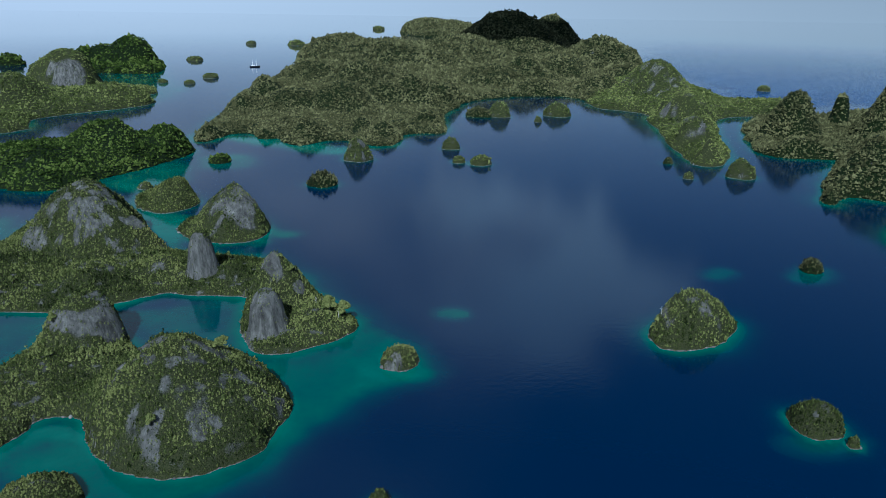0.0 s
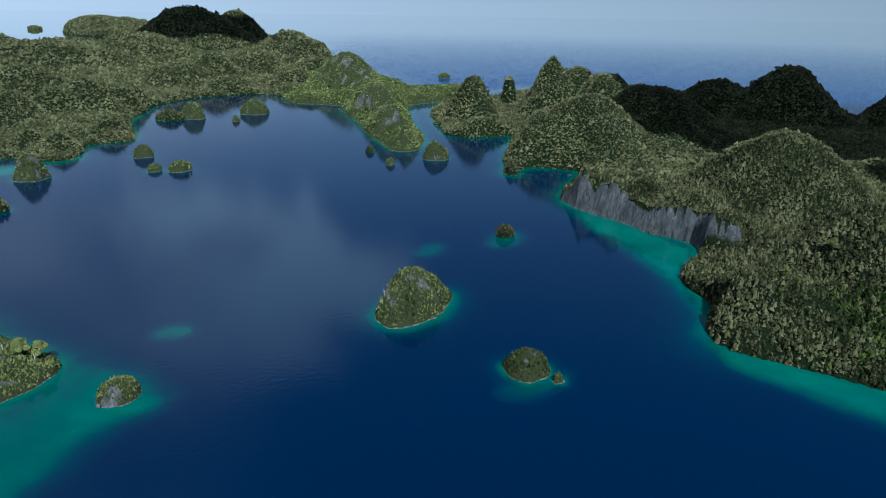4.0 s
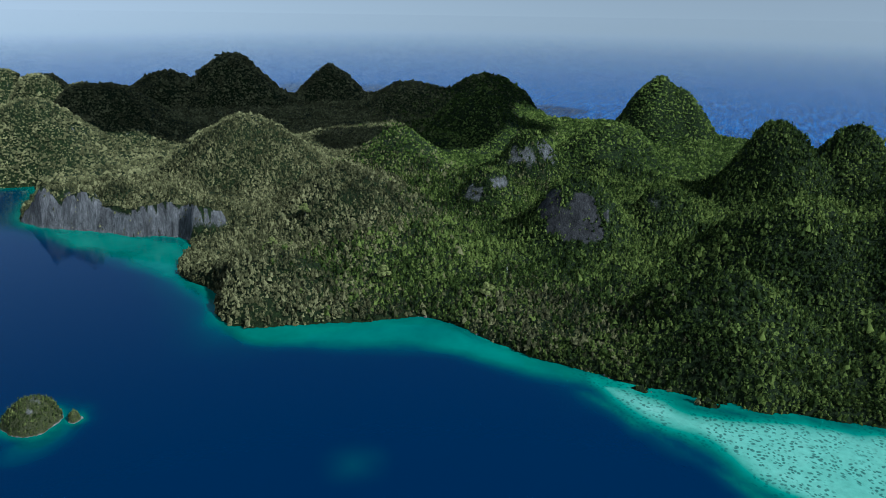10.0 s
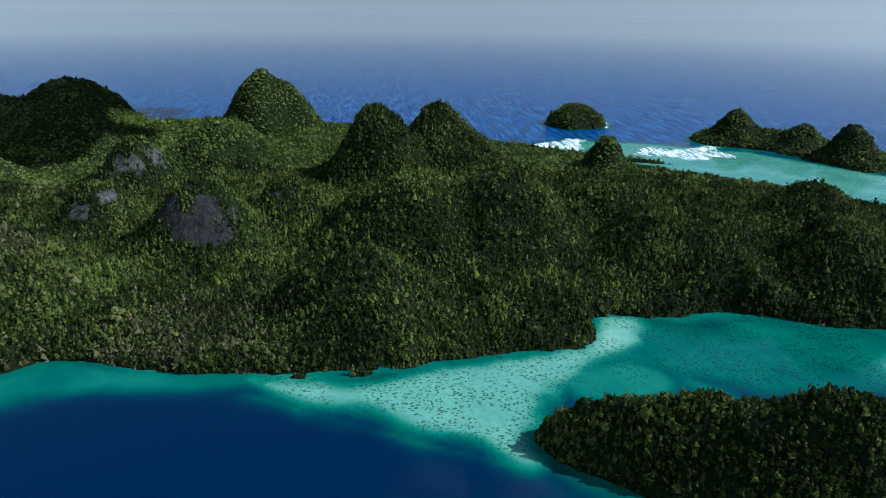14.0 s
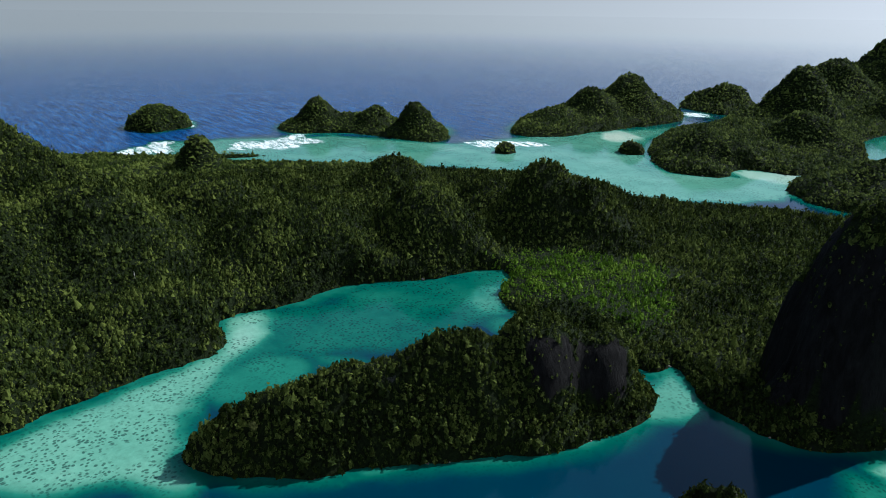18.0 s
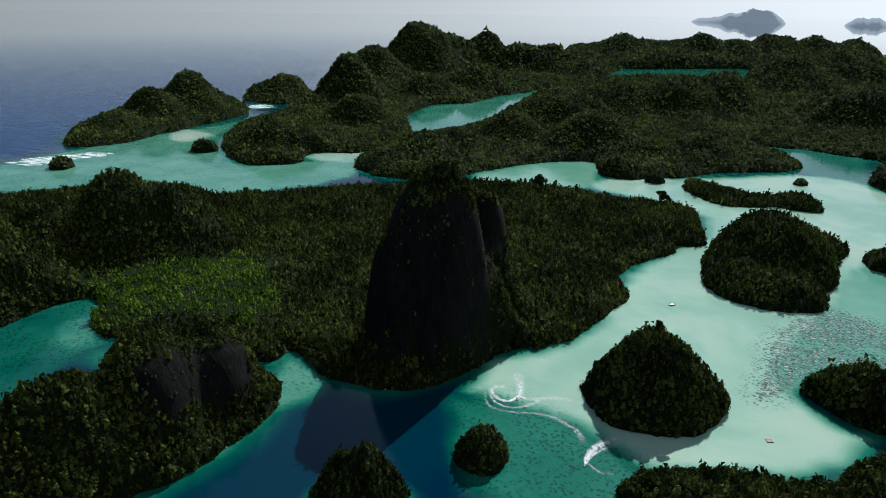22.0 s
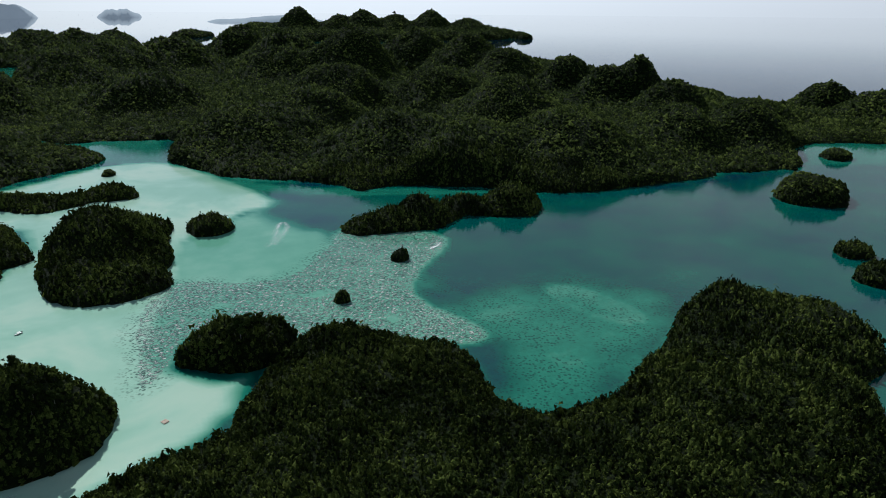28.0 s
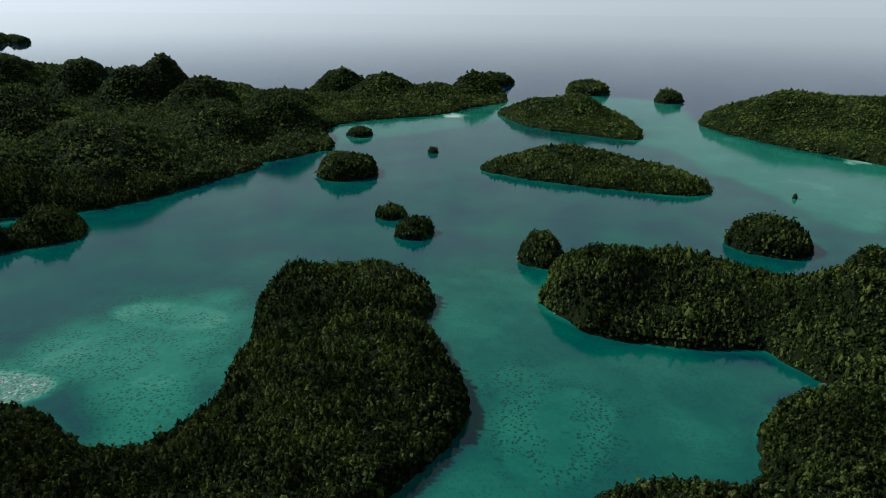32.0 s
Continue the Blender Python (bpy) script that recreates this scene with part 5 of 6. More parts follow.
shallows([(818, -187), (868, -300), (816, -413), (798, -325), (791, -462), (668, -559), (651, -639), (615, -756), (569, -881), (570, -1011), (560, -883), (511, -731), (417, -653), (354, -688), (320, -752), (290, -648), (347, -547), (377, -526), (522, -496), (653, -378), (801, -212)], 0.62, 12, coral=0.5)
shallows([(689, -524), (587, -596), (512, -674), (435, -635), (326, -709), (289, -634), (380, -529), (505, -565), (634, -513)], 0.68, 10, coral=0.5)
shallows([(550, -777), (541, -751), (548, -730), (567, -724), (588, -738), (598, -764), (591, -787), (571, -792)], 0.95, 5)
shallows([(321, -740), (321, -719), (333, -698), (351, -688), (365, -695), (366, -715), (353, -738), (334, -748)], 0.95, 5)
shallows([(307, -718), (311, -700), (333, -689), (360, -691), (378, -704), (376, -722), (353, -734), (324, -732)], 0.92, 5)
shallows([(555, -775), (549, -755), (560, -744), (582, -748), (602, -765), (609, -786), (598, -797), (575, -793)], 0.85, 6)
shallows([(840, -268), (819, -252), (809, -227), (815, -205), (834, -200), (855, -214), (866, -241), (860, -264)], 0.6, 4, foam=0.5)
shallows([(867, -283), (852, -273), (845, -260), (850, -249), (863, -247), (878, -256), (886, -271), (881, -282)], 0.6, 4, foam=0.5)
shallows([(801, -428), (787, -406), (779, -365), (781, -329), (791, -317), (805, -338), (814, -380), (812, -418)], 0.6, 4, foam=0.5)
shallows([(819, -440), (810, -428), (805, -408), (806, -391), (814, -387), (823, -398), (829, -419), (827, -436)], 0.6, 4, foam=0.5)
shallows([(818, -269), (804, -259), (806, -248), (821, -242), (843, -244), (857, -254), (856, -265), (839, -272)], 0.6, 4, foam=0.5)
shallows([(823, -235), (810, -227), (809, -220), (821, -216), (839, -218), (852, -225), (853, -233), (840, -237)], 0.6, 4, foam=0.5)
shallows([(753, -399), (748, -381), (765, -354), (794, -334), (820, -331), (827, -349), (810, -376), (779, -398)], 0.6, 4, foam=0.5)
shallows([(763, -434), (760, -420), (774, -400), (796, -384), (814, -382), (817, -395), (803, -416), (781, -432)], 0.6, 4, foam=0.5)
shallows([(586, -644), (588, -622), (611, -590), (642, -567), (664, -564), (663, -586), (640, -619), (608, -643)], 0.6, 4, foam=0.5)
shallows([(601, -600), (600, -588), (611, -572), (627, -561), (639, -561), (640, -573), (630, -590), (613, -601)], 0.6, 4, foam=0.5)
shallows([(600, -1020), (599, -1005), (607, -988), (622, -980), (633, -985), (635, -1001), (626, -1018), (612, -1026)], 0.6, 4, foam=0.5)
shallows([(695, -572), (688, -562), (690, -552), (700, -549), (713, -554), (720, -565), (718, -575), (707, -578)], 0.6, 4, foam=0.5)
shallows([(956, -344), (947, -339), (945, -334), (952, -333), (964, -336), (974, -341), (975, -346), (968, -347)], 0.6, 4, foam=0.5)
shallows([(975, -351), (957, -344), (950, -337), (957, -336), (974, -340), (992, -347), (1000, -354), (993, -355)], 0.6, 4, foam=0.5)
shallows([(578, -998), (579, -983), (595, -974), (617, -975), (633, -986), (633, -1001), (617, -1011), (594, -1010)], 0.6, 4, foam=0.5)
shallows([(308, -849), (353, -976), (361, -1107), (281, -1248), (219, -1363), (211, -1093), (256, -926)], 0.56, 14)
shallows([(105, -1784), (-175, -1912), (-166, -1645), (94, -1615)], 0.5, 20)

for it in LANDS:
    build_land(it)

# ---- water ----
rings = np.concatenate([[0.0, 40.0, 80.0, 120.0], np.geomspace(150.0, 2400.0, 220), np.geomspace(2480.0, 6000.0, 24), np.geomspace(8000.0, 24000.0, 4)])
spokes = np.radians(np.arange(0, 360, 0.5))
gr, ga = np.meshgrid(rings, spokes, indexing="ij")
wx, wy = (gr * np.sin(ga)).ravel(), (gr * np.cos(ga)).ravel()
shoal, coral_, foam_, sea_ = (np.zeros(wx.size) for _ in range(4))
bend = fractal(wx, wy, 40.0, 3, 4)
for it in LANDS:
    low, high = it["curve"].min(axis=0) - 120, it["curve"].max(axis=0) + 120
    near = np.nonzero((wx > low[0]) & (wx < high[0]) & (wy > low[1]) & (wy < high[1]))[0]
    if len(near) == 0:
        continue
    off = np.maximum(-shore_distance(wx[near], wy[near], it["curve"]), 0)
    span = np.ptp(it["curve"], axis=0).min()
    reach = min(12.0, 2.0 + 0.09 * span) * (1 + 0.6 * bend[near])
    shoal[near] = np.maximum(shoal[near], 0.42 * np.exp(-(off / reach) ** 1.3))
for curve, pale, soft, coral, foam, sea in SHALLOWS:
    low, high = curve.min(axis=0) - 3 * soft, curve.max(axis=0) + 3 * soft
    near = np.nonzero((wx > low[0]) & (wx < high[0]) & (wy > low[1]) & (wy < high[1]))[0]
    if len(near) == 0:
        continue
    d = shore_distance(wx[near], wy[near], curve) + soft * 0.9 * bend[near]
    s = np.clip((d + soft) / (2 * soft), 0, 1)
    s = s * s * (3 - 2 * s)
    shoal[near] = np.maximum(shoal[near], pale * s)
    coral_[near] = np.maximum(coral_[near], coral * s)
    foam_[near] = np.maximum(foam_[near], foam * s)
    sea_[near] = np.maximum(sea_[near], sea * s)
turned = np.degrees(ga.ravel())                    # the swell dies away north and south of the open side
sea_ *= np.clip((turned + 2) / 20, 0, 1) * np.clip((176 - turned) / 62, 0, 1) ** 0.8
sea_ *= 1 - np.clip((gr.ravel() - 1000) / 2300, 0, 1)
nr, ns = gr.shape
at = np.arange(nr * ns).reshape(nr, ns)
nxt = np.roll(at, -1, axis=1)
quads = np.stack([at[:-1], nxt[:-1], nxt[1:], at[1:]], -1).reshape(-1, 4)[:, ::-1]
water = new("water", mesh_of("water", np.stack([wx, wy, 0 * wx], -1), quads, WATER, smooth=True, shoal=shoal, coral=coral_, foam=foam_, open_sea=sea_, afar=np.clip((gr.ravel() - 900) / 2300, 0, 1)))
tagged(water, "calm tropical lagoon and sea, navy to turquoise over reefs", "sea", "", "structure")

# ---- things on the water and among the trees ----


def ground_height(x, y):
    heights = [0.0]
    for it in LANDS:
        low, high = it["curve"].min(axis=0), it["curve"].max(axis=0)
        if low[0] < x < high[0] and low[1] < y < high[1]:
            heights.append(float(sample(it, np.array([x]), np.array([y]))[0][0]))
    return max(heights)


def plain(name, colour, rough=0.6, spread=0.25, scale=3.0, metal=0.0):
    m, n = material(name)
    spot = n.add("ShaderNodeTexCoord").outputs["Object"]
    grain = n.noise(spot, scale, 5.0, 0.65)
    dark = tuple(c * (1 - spread) for c in colour)
    light = tuple(min(1, c * (1 + spread)) for c in colour)
    surface(n, n.ramp(grain, [(0.3, dark), (0.7, light)]), rough, grain, 0.2, 0.05, Metallic=metal)
    return m


BARK = plain("grey_bark", (0.16, 0.14, 0.115), 0.9, 0.35, 2.0)
DEAD = plain("bleached_wood", (0.45, 0.43, 0.39), 0.85)
PALM = leaves("palm_fronds", (0.02, 0.045, 0.008), (0.045, 0.085, 0.016), (0.09, 0.13, 0.03))
HULL = plain("dark_hull_timber", (0.06, 0.045, 0.035), 0.45)
WHITE = plain("white_paint", (0.75, 0.75, 0.73), 0.4, 0.08)
TEAK = plain("teak_deck", (0.30, 0.20, 0.12), 0.6)
SAIL = plain("furled_sailcloth", (0.78, 0.77, 0.72), 0.8, 0.1)
CLOUD, n = material("cloud_vapour")
n.add("ShaderNodeOutputMaterial", {0: n.add("ShaderNodeMixShader", {0: 0.75, 1: n.add("ShaderNodeBsdfDiffuse", {0: (0.9, 0.9, 0.92, 1)}).outputs[0], 2: n.add("ShaderNodeBsdfTranslucent", {0: (0.95, 0.95, 0.96, 1)}).outputs[0]}).outputs[0]})


def tube(points, radii, sides=6):
    """Corners and triangles of a tapering limb through the points."""
    verts, faces = [], []
    for k, (p, r) in enumerate(zip(points, radii)):
        for s in range(sides):
            turn = s * math.tau / sides
            verts.append((p[0] + r * math.cos(turn), p[1] + r * math.sin(turn), p[2]))
        if k:
            for s in range(sides):
                a, b = (k - 1) * sides + s, (k - 1) * sides + (s + 1) % sides
                faces += [(a, b, b + sides), (a, b + sides, a + sides)]
    return np.array(verts), np.array(faces)


def joined(pieces):
    verts, faces, count = [], [], 0
    for v, f in pieces:
        verts.append(v), faces.append(f + count)
        count += len(v)
    return np.concatenate(verts), np.concatenate(faces)


def tree_kind(seed, tall, wide, slim, leaf=LEAF, label="", category="tree", dead=False):
    """A single tree that stands clear of the canopy: trunk, limbs and a crown of tufted clumps."""
    rng = np.random.default_rng(seed)
    thing = tagged(new("tree"), label, category, "trees that stand above the canopy")
    bend = rng.uniform(-0.06, 0.06, 2) * tall
    stem = [(bend[0] * s * s, bend[1] * s * s, tall * s * 0.9 - 0.6) for s in (0, 0.3, 0.6, 0.85, 1.0)]
    v, f = tube(stem, [0.035 * tall * k for k in (0.9, 0.65, 0.5, 0.3, 0.12)])
    part("trunk", mesh_of("trunk", v, f, DEAD if dead else BARK, smooth=True), thing)
    clumps = []
    for k in range(7 if not dead else 6):
        turn, rise = k * 2.4 + rng.uniform(-0.4, 0.4), rng.uniform(0.45, 0.95)
        out = wide * (1.15 - rise * (0.85 if slim else 0.35)) * rng.uniform(0.6, 1.0)
        root = np.array([bend[0] * rise * rise, bend[1] * rise * rise, tall * rise * 0.8])
        tip = root + (out * math.cos(turn), out * math.sin(turn), tall * rng.uniform(0.06, 0.2))
        v, f = tube([root, (root + tip) / 2 + (0, 0, 0.1 * out), tip], [0.014 * tall, 0.010 * tall, 0.005 * tall], 5)
        part("limb", mesh_of("limb", v, f, DEAD if dead else BARK, smooth=True), thing)
        if not dead:
            cv, cf = CROWNS[30][k % 7]
            size = wide * rng.uniform(0.48, 0.72)
            clumps.append((cv * (size, size, size * (1.1 if slim else 0.7)) + tip, cf))
    if not dead:
        cv, cf = CROWNS[30][seed % 7]
        clumps.append((cv * (wide * 0.62, wide * 0.62, wide * 0.6) + (bend[0], bend[1], tall * 0.92), cf))
        v, f = joined(clumps)
        part("crown", mesh_of("crown", v, f, leaf, tone=np.repeat(rng.random(), len(v))), thing)
    return thing


def palm_kind(seed, tall):
    rng = np.random.default_rng(seed)
    thing = tagged(new("palm_tree"), "slender coconut palm leaning over the shore", "palm tree", "coconut palms on the shore")
    lean = rng.uniform(-0.25, 0.25, 2) * tall
    stem = [(lean[0] * s * s, lean[1] * s * s, tall * s - 0.5) for s in (0, 0.25, 0.5, 0.75, 1.0)]
    v, f = tube(stem, [0.26, 0.19, 0.16, 0.14, 0.13], 7)
    part("trunk", mesh_of("trunk", v, f, BARK, smooth=True), thing)
    top = np.array(stem[-1])
    for k in range(13):
        turn, lift, long = k * 2.4, rng.uniform(-0.1, 0.8), rng.uniform(2.2, 3.0)
        verts, faces = [], []
        for s in range(6):
            u = s / 5
            mid = top + (long * u * math.cos(turn), long * u * math.sin(turn), long * (lift * u - 0.75 * u * u) + 0.1)
            half = 0.42 * math.sin(math.pi * min(1, u * 0.85 + 0.12))
            side = np.array([-math.sin(turn), math.cos(turn), 0]) * half
            verts += [mid + side - (0, 0, half * 0.5), mid, mid - side - (0, 0, half * 0.5)]
            if s:
                i = 3 * s
                faces += [(i - 3, i - 2, i + 1), (i - 3, i + 1, i), (i - 2, i - 1, i + 2), (i - 2, i + 2, i + 1)]
        part("frond", mesh_of("frond", np.array(verts), np.array(faces), PALM, tone=np.repeat(rng.random(), len(verts))), thing)
    return thing


def stand(kind, places, low=0.85, high=1.2):
    """Sets copies of a tree on the ground at the places; the first is the tree itself."""
    places = [p for p in places if ground_height(*p) > 0.4]
    for k, (x, y) in enumerate(places):
        m = pose(x, y, ground_height(x, y), 0, 0, 77 * k)
        if k:
            copy_thing(kind, m)
        else:
            kind.matrix_basis = m


TALL = tree_kind(3, 8.0, 1.5, True, LEAF, "tall slender shore tree with feathery dark foliage")
rim = np.random.default_rng(31)
fringe = []
for (ax, ay), (bx, by), many in (((341, -501), (226, -561), 12), ((164, -614), (82, -633), 16), ((360, -563), (277, -591), 10)):
    for u in rim.random(many):
        fringe.append((ax + (bx - ax) * u + rim.normal(0, 7), ay + (by - ay) * u + rim.normal(0, 7)))
stand(TALL, fringe)
BROAD = tree_kind(5, 11.0, 4.6, False, LEAF, "broad-crowned tree standing above the shore thicket")
stand(BROAD, [(100, -625), (-8, -616), (101, -627), (-107, -318), (-199, -190), (-249, -194), (-333, -111), (277, -99), (260, -194), (270, -121), (243, -224)])
BRIGHT = tree_kind(8, 9.0, 3.6, False, SCRUB, "bright yellow-green tree on the island's shoulder")
stand(BRIGHT, [(-54, 364), (-62, 366), (-197, 486), (409, 293), (358, 285), (362, 133), (358, 200)])
BARE = tree_kind(11, 6.5, 1.8, True, LEAF, "bleached leafless tree rising from the scrub", "dead tree", True)
stand(BARE, [(-56, 361), (-71, 375), (616, 278), (401, 134), (414, -103), (124, 359)])
# Single trees that rise out of the canopy on the near islands.
scatter = np.random.default_rng(77)
spots = []
for it in LANDS:
    near = np.linalg.norm(it["curve"], axis=1).min()
    if near < 420 and np.ptp(it["curve"], axis=0).max() > 60:
        low, high = it["curve"].min(axis=0), it["curve"].max(axis=0)
        for _ in range(26):
            x, y = scatter.uniform(low, high)
            if 170 < math.hypot(x, y) < 520 and float(sample(it, np.array([x]), np.array([y]))[1][0]) > 4:
                spots.append((x, y, it["bare"] > 0.25))
scatter.shuffle(spots)
for k, (x, y, scrubby) in enumerate(spots[:60]):
    source = BRIGHT if scrubby or k % 5 == 0 else (TALL, BROAD, BROAD)[k % 3]
    size = scatter.uniform(0.4, 0.62)
    made = copy_thing(source, pose(x, y, ground_height(x, y), 0, 0, 50 * k))
    made.scale = (size * 0.9, size * 0.9, size)
COCO = palm_kind(2, 8.5)
stand(COCO, [(-74, -267), (-76, -267), (-79, -268), (-81, -268), (-107, -318), (-69, -257)])


# ---- boats ----


def hull_mesh(name, long, wide, deep, mat, sheer=0.12):
    """A boat's shell: pointed bow, square stern, rising ends."""
    verts, faces = [], []
    for s in range(9):
        u = s / 8
        half = 0.5 * wide * (1 - max(0, (u - 0.45) / 0.55) ** 2.2)
        rise = deep * (1 + sheer * 6 * (u - 0.4) ** 2)
        x = long * (u - 0.5)
        verts += [(x, -half, rise), (x, -half * 0.75, 0.1), (x, 0, -0.35 * deep), (x, half * 0.75, 0.1), (x, half, rise)]
        if s:
            for k in range(4):
                i = 5 * s + k
                faces.append((i - 5, i - 4, i + 1, i))
    for s in range(8):
        i = 5 * s
        faces.append((i, i + 4, i + 9, i + 5))
    return mesh_of(name, np.array(verts), np.array(faces), mat)


def box_mesh(name, size, place, mat, bevel=0.08):
    bm = bmesh.new()
    bmesh.ops.create_cube(bm, size=1.0, matrix=Matrix.Translation(place) @ Matrix.Diagonal((*size, 1)))
    bmesh.ops.bevel(bm, geom=bm.edges[:], offset=bevel, segments=2, affect="EDGES")
    me = bpy.data.meshes.new(name)
    bm.to_mesh(me)
    bm.free()
    me.materials.append(mat)
    return me


def schooner(x, y, turn):
    boat = tagged(new("sailing_ship"), "two-masted wooden schooner at anchor with furled sails", "ship")
    boat.matrix_basis = pose(x, y, 0, 0, 0, turn)
    part("hull", hull_mesh("hull", 24.0, 6.0, 2.6, HULL), boat, "dark timber hull")
    part("deckhouse", box_mesh("deckhouse", (9.0, 3.8, 2.2), (-4.0, 0, 3.6), WHITE), boat, "white painted deckhouse")
    for px, tall in ((4.0, 17.0), (-5.0, 15.0)):
        v, f = tube([(px, 0, 2.0), (px, 0, tall * 0.6), (px, 0, tall)], [0.32, 0.26, 0.14])
        mast = part("mast", mesh_of("mast", v, f, WHITE, smooth=True), boat)
        part("furled_sail", box_mesh("furled_sail", (0.8, 0.9, tall * 0.62), (px - 0.6, 0, tall * 0.5), SAIL, 0.25), mast, "white sail furled along the mast")
        v, f = tube([(px, 0, 5.0), (px - 3.5, 0, 5.2), (px - 7.0, 0, 5.4)], [0.16, 0.16, 0.1])
        part("boom", mesh_of("boom", v + 0, f, TEAK), mast)
    v, f = tube([(11.0, 0, 3.4), (14.0, 0, 4.3), (17.0, 0, 5.2)], [0.25, 0.2, 0.1])
    part("bowsprit", mesh_of("bowsprit", v, f, TEAK), boat)


def launch(x, y, turn, label, long=6.5):
    boat = tagged(new("motorboat"), label, "boat", "small motorboats")
    boat.matrix_basis = pose(x, y, 0, 0, 0, turn)
    part("hull", hull_mesh("hull", long, long * 0.32, long * 0.13, WHITE), boat)
    part("awning", box_mesh("awning", (long * 0.38, long * 0.26, 0.1), (-0.3, 0, long * 0.32), SAIL, 0.03), boat)
    for sx in (-1, 1):
        for sy in (-1, 1):
            v, f = tube([(-0.3 + sx * long * 0.17, sy * long * 0.11, 0.5), (-0.3 + sx * long * 0.17, sy * long * 0.11, long * 0.32)], [0.04, 0.04], 5)
            part("post", mesh_of("post", v, f, WHITE), boat)
    part("outboard", box_mesh("outboard", (0.5, 0.4, 1.1), (-long * 0.53, 0, 0.7), HULL, 0.06), boat, "black outboard motor")


FROTH, n = material("wake_froth")
place = n.add("ShaderNodeNewGeometry").outputs["Position"]
web = n.math("ADD", n.math("MULTIPLY", n.noise(place, 0.55, 6.0, 0.7, 0.8), 0.6), n.math("MULTIPLY", n.noise(place, 2.2, 4.0, 0.7), 0.4))
thick = n.step(n.math("ADD", web, n.math("MULTIPLY", attribute(n, "froth"), 0.36)), 0.56, 0.92)
thick = n.math("MULTIPLY", thick, n.step(attribute(n, "froth"), 0.0, 0.35))
n.add("ShaderNodeOutputMaterial", {0: n.add("ShaderNodeMixShader", {0: thick, 1: n.add("ShaderNodeBsdfTransparent").outputs[0], 2: n.add("ShaderNodeBsdfDiffuse", {0: (0.82, 0.85, 0.85, 1)}).outputs[0]}).outputs[0]})


def wake(strands, label):
    """Froth that a boat has left on the water: curved strands, dense at one end and fading to the other."""
    thing = tagged(new("boat_wake"), label, "wake", "boat wakes in the lagoon")
    for path, wide, start, end in strands:
        p = np.array(path, float)
        line = []
        for i in range(len(p) - 1):
            a, b, c, d = p[max(i - 1, 0)], p[i], p[i + 1], p[min(i + 2, len(p) - 1)]
            for u in np.arange(0, 1, 0.125):
                line.append(0.5 * (2 * b + (c - a) * u + (2 * a - 5 * b + 4 * c - d) * u * u + (3 * b - a - 3 * c + d) * u ** 3))
        line = np.array(line + [p[-1]])
        way = np.gradient(line, axis=0)
        side = np.stack([-way[:, 1], way[:, 0]], -1) / np.linalg.norm(way, axis=1, keepdims=True)
        u = np.linspace(0, 1, len(line))
        half = wide * (0.7 + 1.1 * u)
        verts, froth = [], []
        for across, amount in ((-1, 0), (-0.5, 0.7), (0, 1), (0.5, 0.7), (1, 0)):
            q = line + side * (half * across)[:, None]
            verts.append(np.stack([q[:, 0], q[:, 1], np.full(len(q), 0.04 + 0.03 * (1 - abs(across)))], -1))
            froth.append(amount * (start + (end - start) * u) * np.clip(10 * (1 - u), 0, 1))
        k = len(line)
        quads = [(r * k + j, r * k + j + 1, (r + 1) * k + j + 1, (r + 1) * k + j) for r in range(4) for j in range(k - 1)]
        part("strand", mesh_of("strand", np.concatenate(verts), np.array(quads)[:, ::-1], FROTH, smooth=True, froth=np.concatenate(froth)), thing)


wake([([(50, -286), (50, -292), (52, -300), (55, -309)], 2.4, 1.0, 0.4),
      ([(50, -287), (53, -282), (58, -282), (63, -287), (61, -293), (56, -292)], 1.6, 0.95, 0.5),
      ([(63, -284), (58, -278), (50, -277), (44, -281), (37, -289), (29, -291), (22, -289)], 1.5, 0.6, 0.42),
      ([(50, -288), (45, -286), (38, -289), (30, -292)], 1.8, 0.8, 0.3),
      ([(66, -286), (61, -275), (50, -273), (42, -275), (33, -275), (25, -271), (19, -266), (16, -256)], 1.6, 0.4, 0.5)],
     "white spiral of froth where a boat has circled")
wake([([(14, -247), (13, -254), (10, -260), (6, -265), (0, -270)], 2.2, 1.0, 0.45),
      ([(14, -247), (12, -252), (8, -258), (3, -263)], 1.2, 0.9, 0.3),
      ([(13, -246), (7, -242), (1, -243)], 1.2, 0.5, 0.25)],
     "short white wake behind a speeding motorboat")
wake([([(-217, -519), (-208, -506), (-196, -483), (-183, -469)], 4.0, 0.55, 0.3),
      ([(-219, -518), (-216, -505), (-200, -483), (-188, -470)], 4.0, 0.5, 0.3)],
     "faint fading froth lines on the still water")
wake([([(-281, -400), (-288, -402), (-295, -407)], 2.5, 0.9, 0.4)],
     "small patch of froth over the reef edge")
schooner(-445, 1735, 25)
launch(-416, 2201, 100, "white motor cruiser moored off the islets", 14.0)
launch(254, 1237, 60, "white dive boat lying under the wooded shore", 10.0)
launch(50, -285, 100, "small white motorboat turning in its own wake", 3.4)
launch(14, -245, 80, "small white motorboat speeding through the shallows", 3.4)
launch(-18, -417, 20, "small open boat anchored over pale sand", 4.0)


def raft(x, y):
    thing = tagged(new("floating_pontoon"), "small square floating pontoon moored in the shallows", "pontoon")
    thing.matrix_basis = pose(x, y, 0, 0, 0, 20)
    for side in (-1.1, 1.1):
        part("float", box_mesh("float", (2.6, 0.5, 0.35), (0, side, 0.12), HULL), thing)
    for k in range(5):
        part("plank", box_mesh("plank", (0.42, 2.9, 0.06), (-1.1 + 0.55 * k, 0, 0.33), TEAK, 0.01), thing)


raft(-59, -286)


# ---- clouds overhead ----


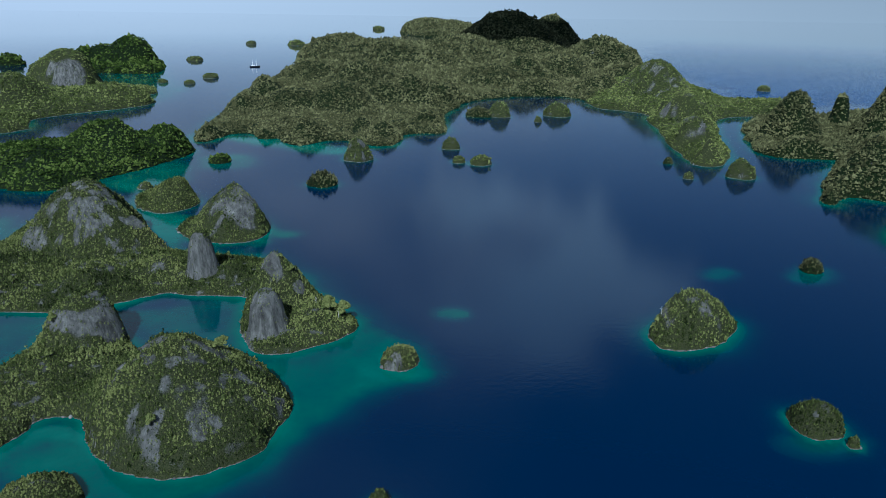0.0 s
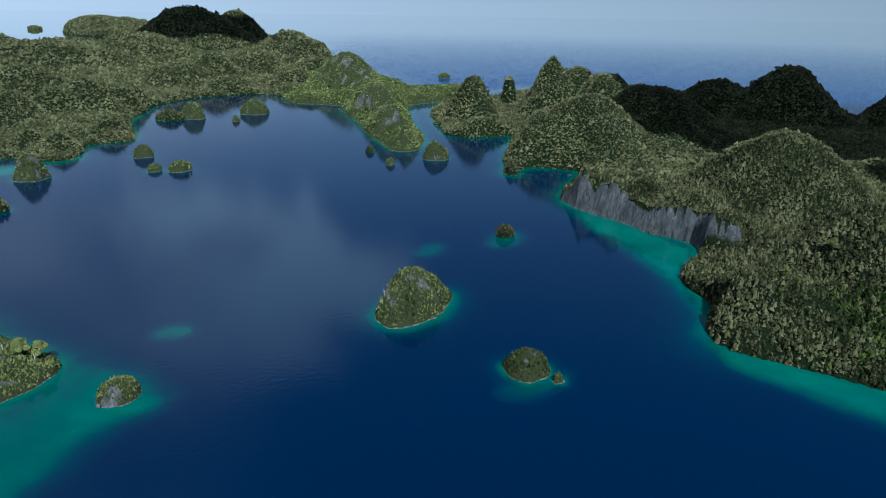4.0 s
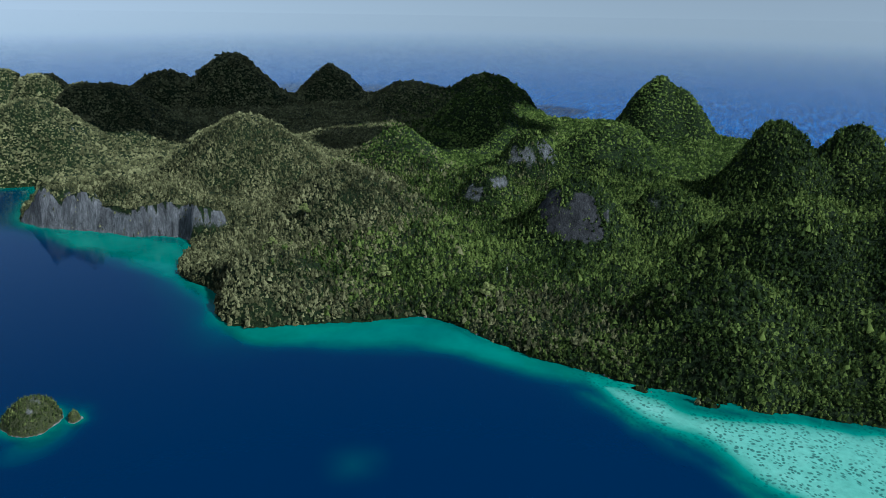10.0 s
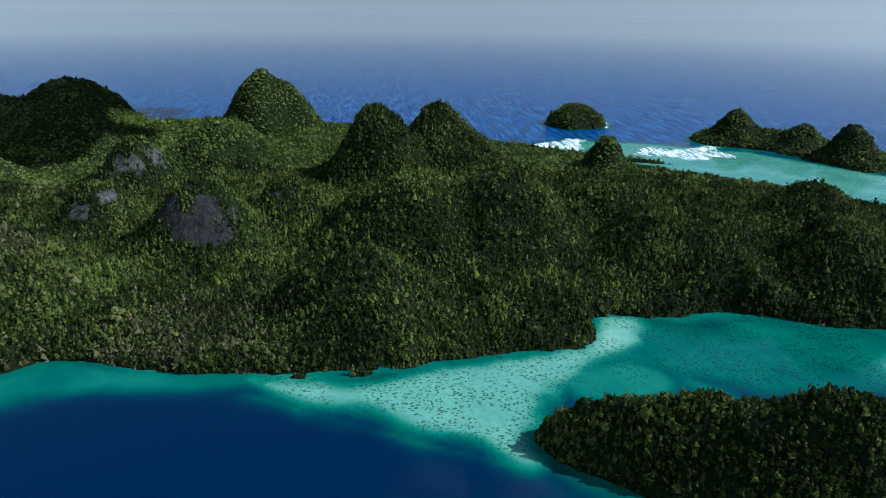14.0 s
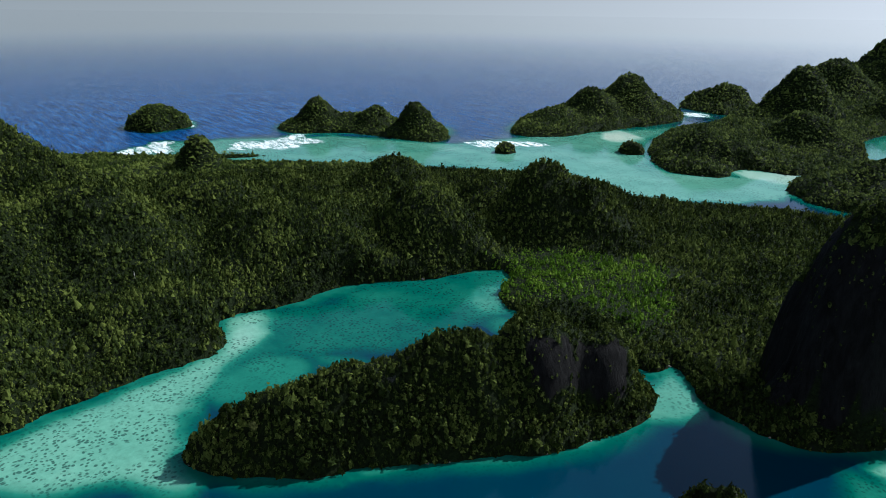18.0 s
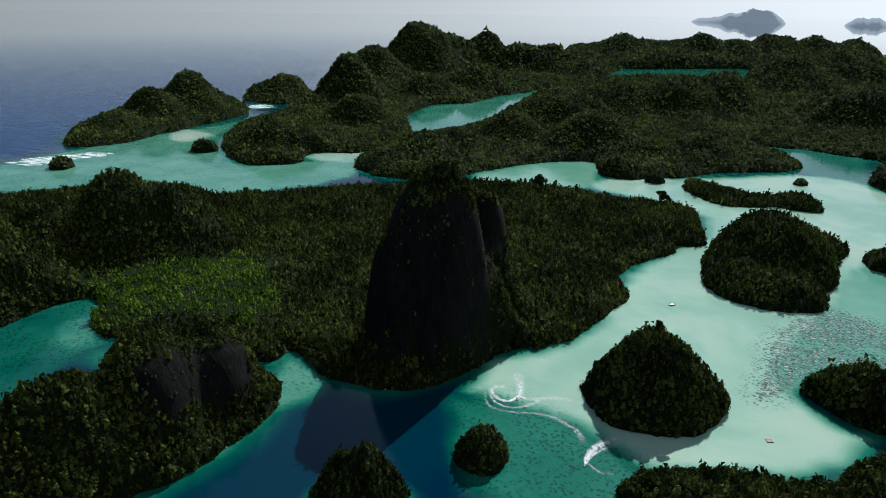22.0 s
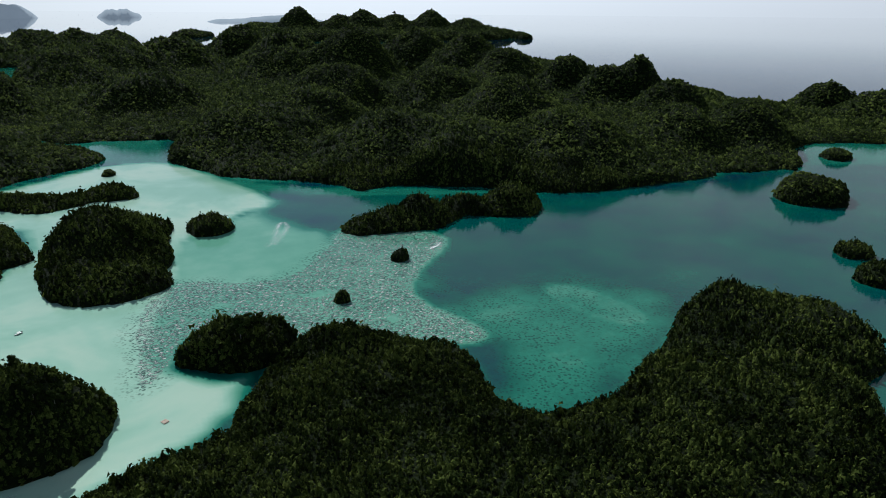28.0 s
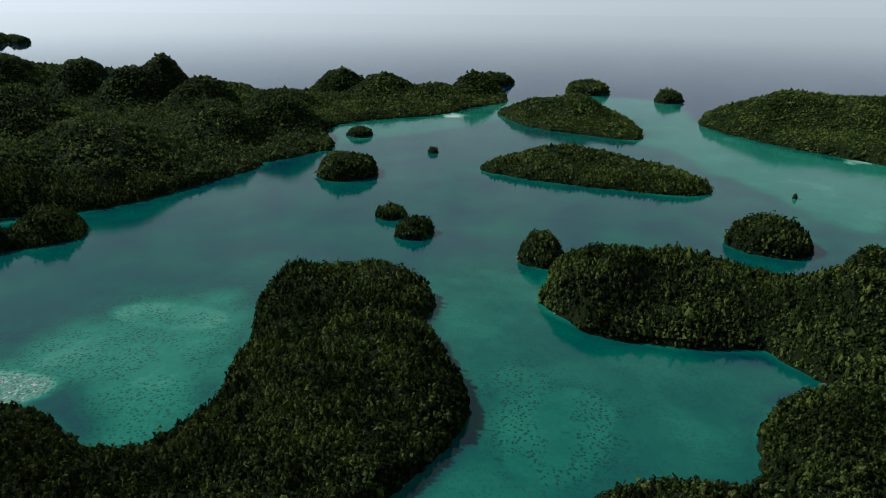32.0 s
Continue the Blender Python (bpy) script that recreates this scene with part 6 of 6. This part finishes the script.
def cloud(x, y, z, long, wide, turn, seed, label):
    rng = np.random.default_rng(seed)
    pieces = []
    bm = bmesh.new()
    bmesh.ops.create_icosphere(bm, subdivisions=3, radius=1.0)
    v0 = np.array([v.co[:] for v in bm.verts])
    f0 = np.array([[v.index for v in f.verts] for f in bm.faces])
    bm.free()
    for k in range(34):
        px, py = rng.normal(0, 0.24, 2)
        edge = math.hypot(px, py)
        px, py, edge = (px * 0.44 / edge, py * 0.44 / edge, 0.44) if edge > 0.44 else (px, py, edge)
        r = 0.17 * max(0.25, 1 - 1.1 * edge) * rng.uniform(0.7, 1.25) * long
        lump = v0 * (1 + 0.22 * fractal(v0[:, 0] * 9 + k, v0[:, 1] * 9 + v0[:, 2] * 5, 4.0, seed + k, 3))[:, None]
        pieces.append((lump * (r, r * wide / long * 1.3, r * 0.5) + (px * long, py * wide, rng.uniform(0, 0.05) * long), f0))
    v, f = joined(pieces)
    ob = tagged(new("cloud", mesh_of("cloud", v, f, CLOUD, smooth=True)), label, "cloud", "fair-weather clouds")
    ob.matrix_basis = pose(x, y, z, 0, 0, turn)


# Both stay out of view, set so their shadows darken the ridge and summit.
cloud(797, -163, 700, 860, 640, -57, 4, "broad unseen cumulus cloud that shades the main island ridge")
cloud(-21, 625, 1500, 620, 300, 10, 9, "small unseen cumulus cloud that shades the far summit")

# ---- the farthest islands, haze painted into their colour ----
DISTANT, n = material("painted_haze_hills")
painted_haze = n.noise(n.add("ShaderNodeNewGeometry").outputs["Position"], 0.004, 4.0)
# A weak emission makes the hills glow pale, in place of air haze.
surface(n, n.ramp(painted_haze, [(0.3, (0.14, 0.18, 0.21)), (0.7, (0.19, 0.23, 0.26))]), 1.0, Emission_Color=(0.36, 0.42, 0.48, 1), Emission_Strength=0.4)
backdrop = tagged(new("backdrop"), "islands on the far horizon, painted in hazy blue-grey", "distant islands", "", "structure")


def far_hills(a, b, tall, seed):
    """A low chain of hills between two far places, thick enough to be a solid."""
    a, b = np.array(a), np.array(b)
    steps = 28
    verts, faces = [], []
    for s in range(steps + 1):
        u = s / steps
        p = a + (b - a) * u
        out = p / np.linalg.norm(p)
        crest = tall * max(0.03, (math.sin(math.pi * u) ** 0.6) * (0.62 + 0.5 * float(fractal(np.array([u * 9.0]), np.array([seed * 3.7]), 2.0, seed, 3)[0])))
        verts += [(*p, -2), (*(p + 40 * out), crest), (*(p + 120 * out), -2)]
        if s:
            i = 3 * s
            faces += [(i - 3, i, i + 1, i - 2), (i - 2, i + 1, i + 2, i - 1)]
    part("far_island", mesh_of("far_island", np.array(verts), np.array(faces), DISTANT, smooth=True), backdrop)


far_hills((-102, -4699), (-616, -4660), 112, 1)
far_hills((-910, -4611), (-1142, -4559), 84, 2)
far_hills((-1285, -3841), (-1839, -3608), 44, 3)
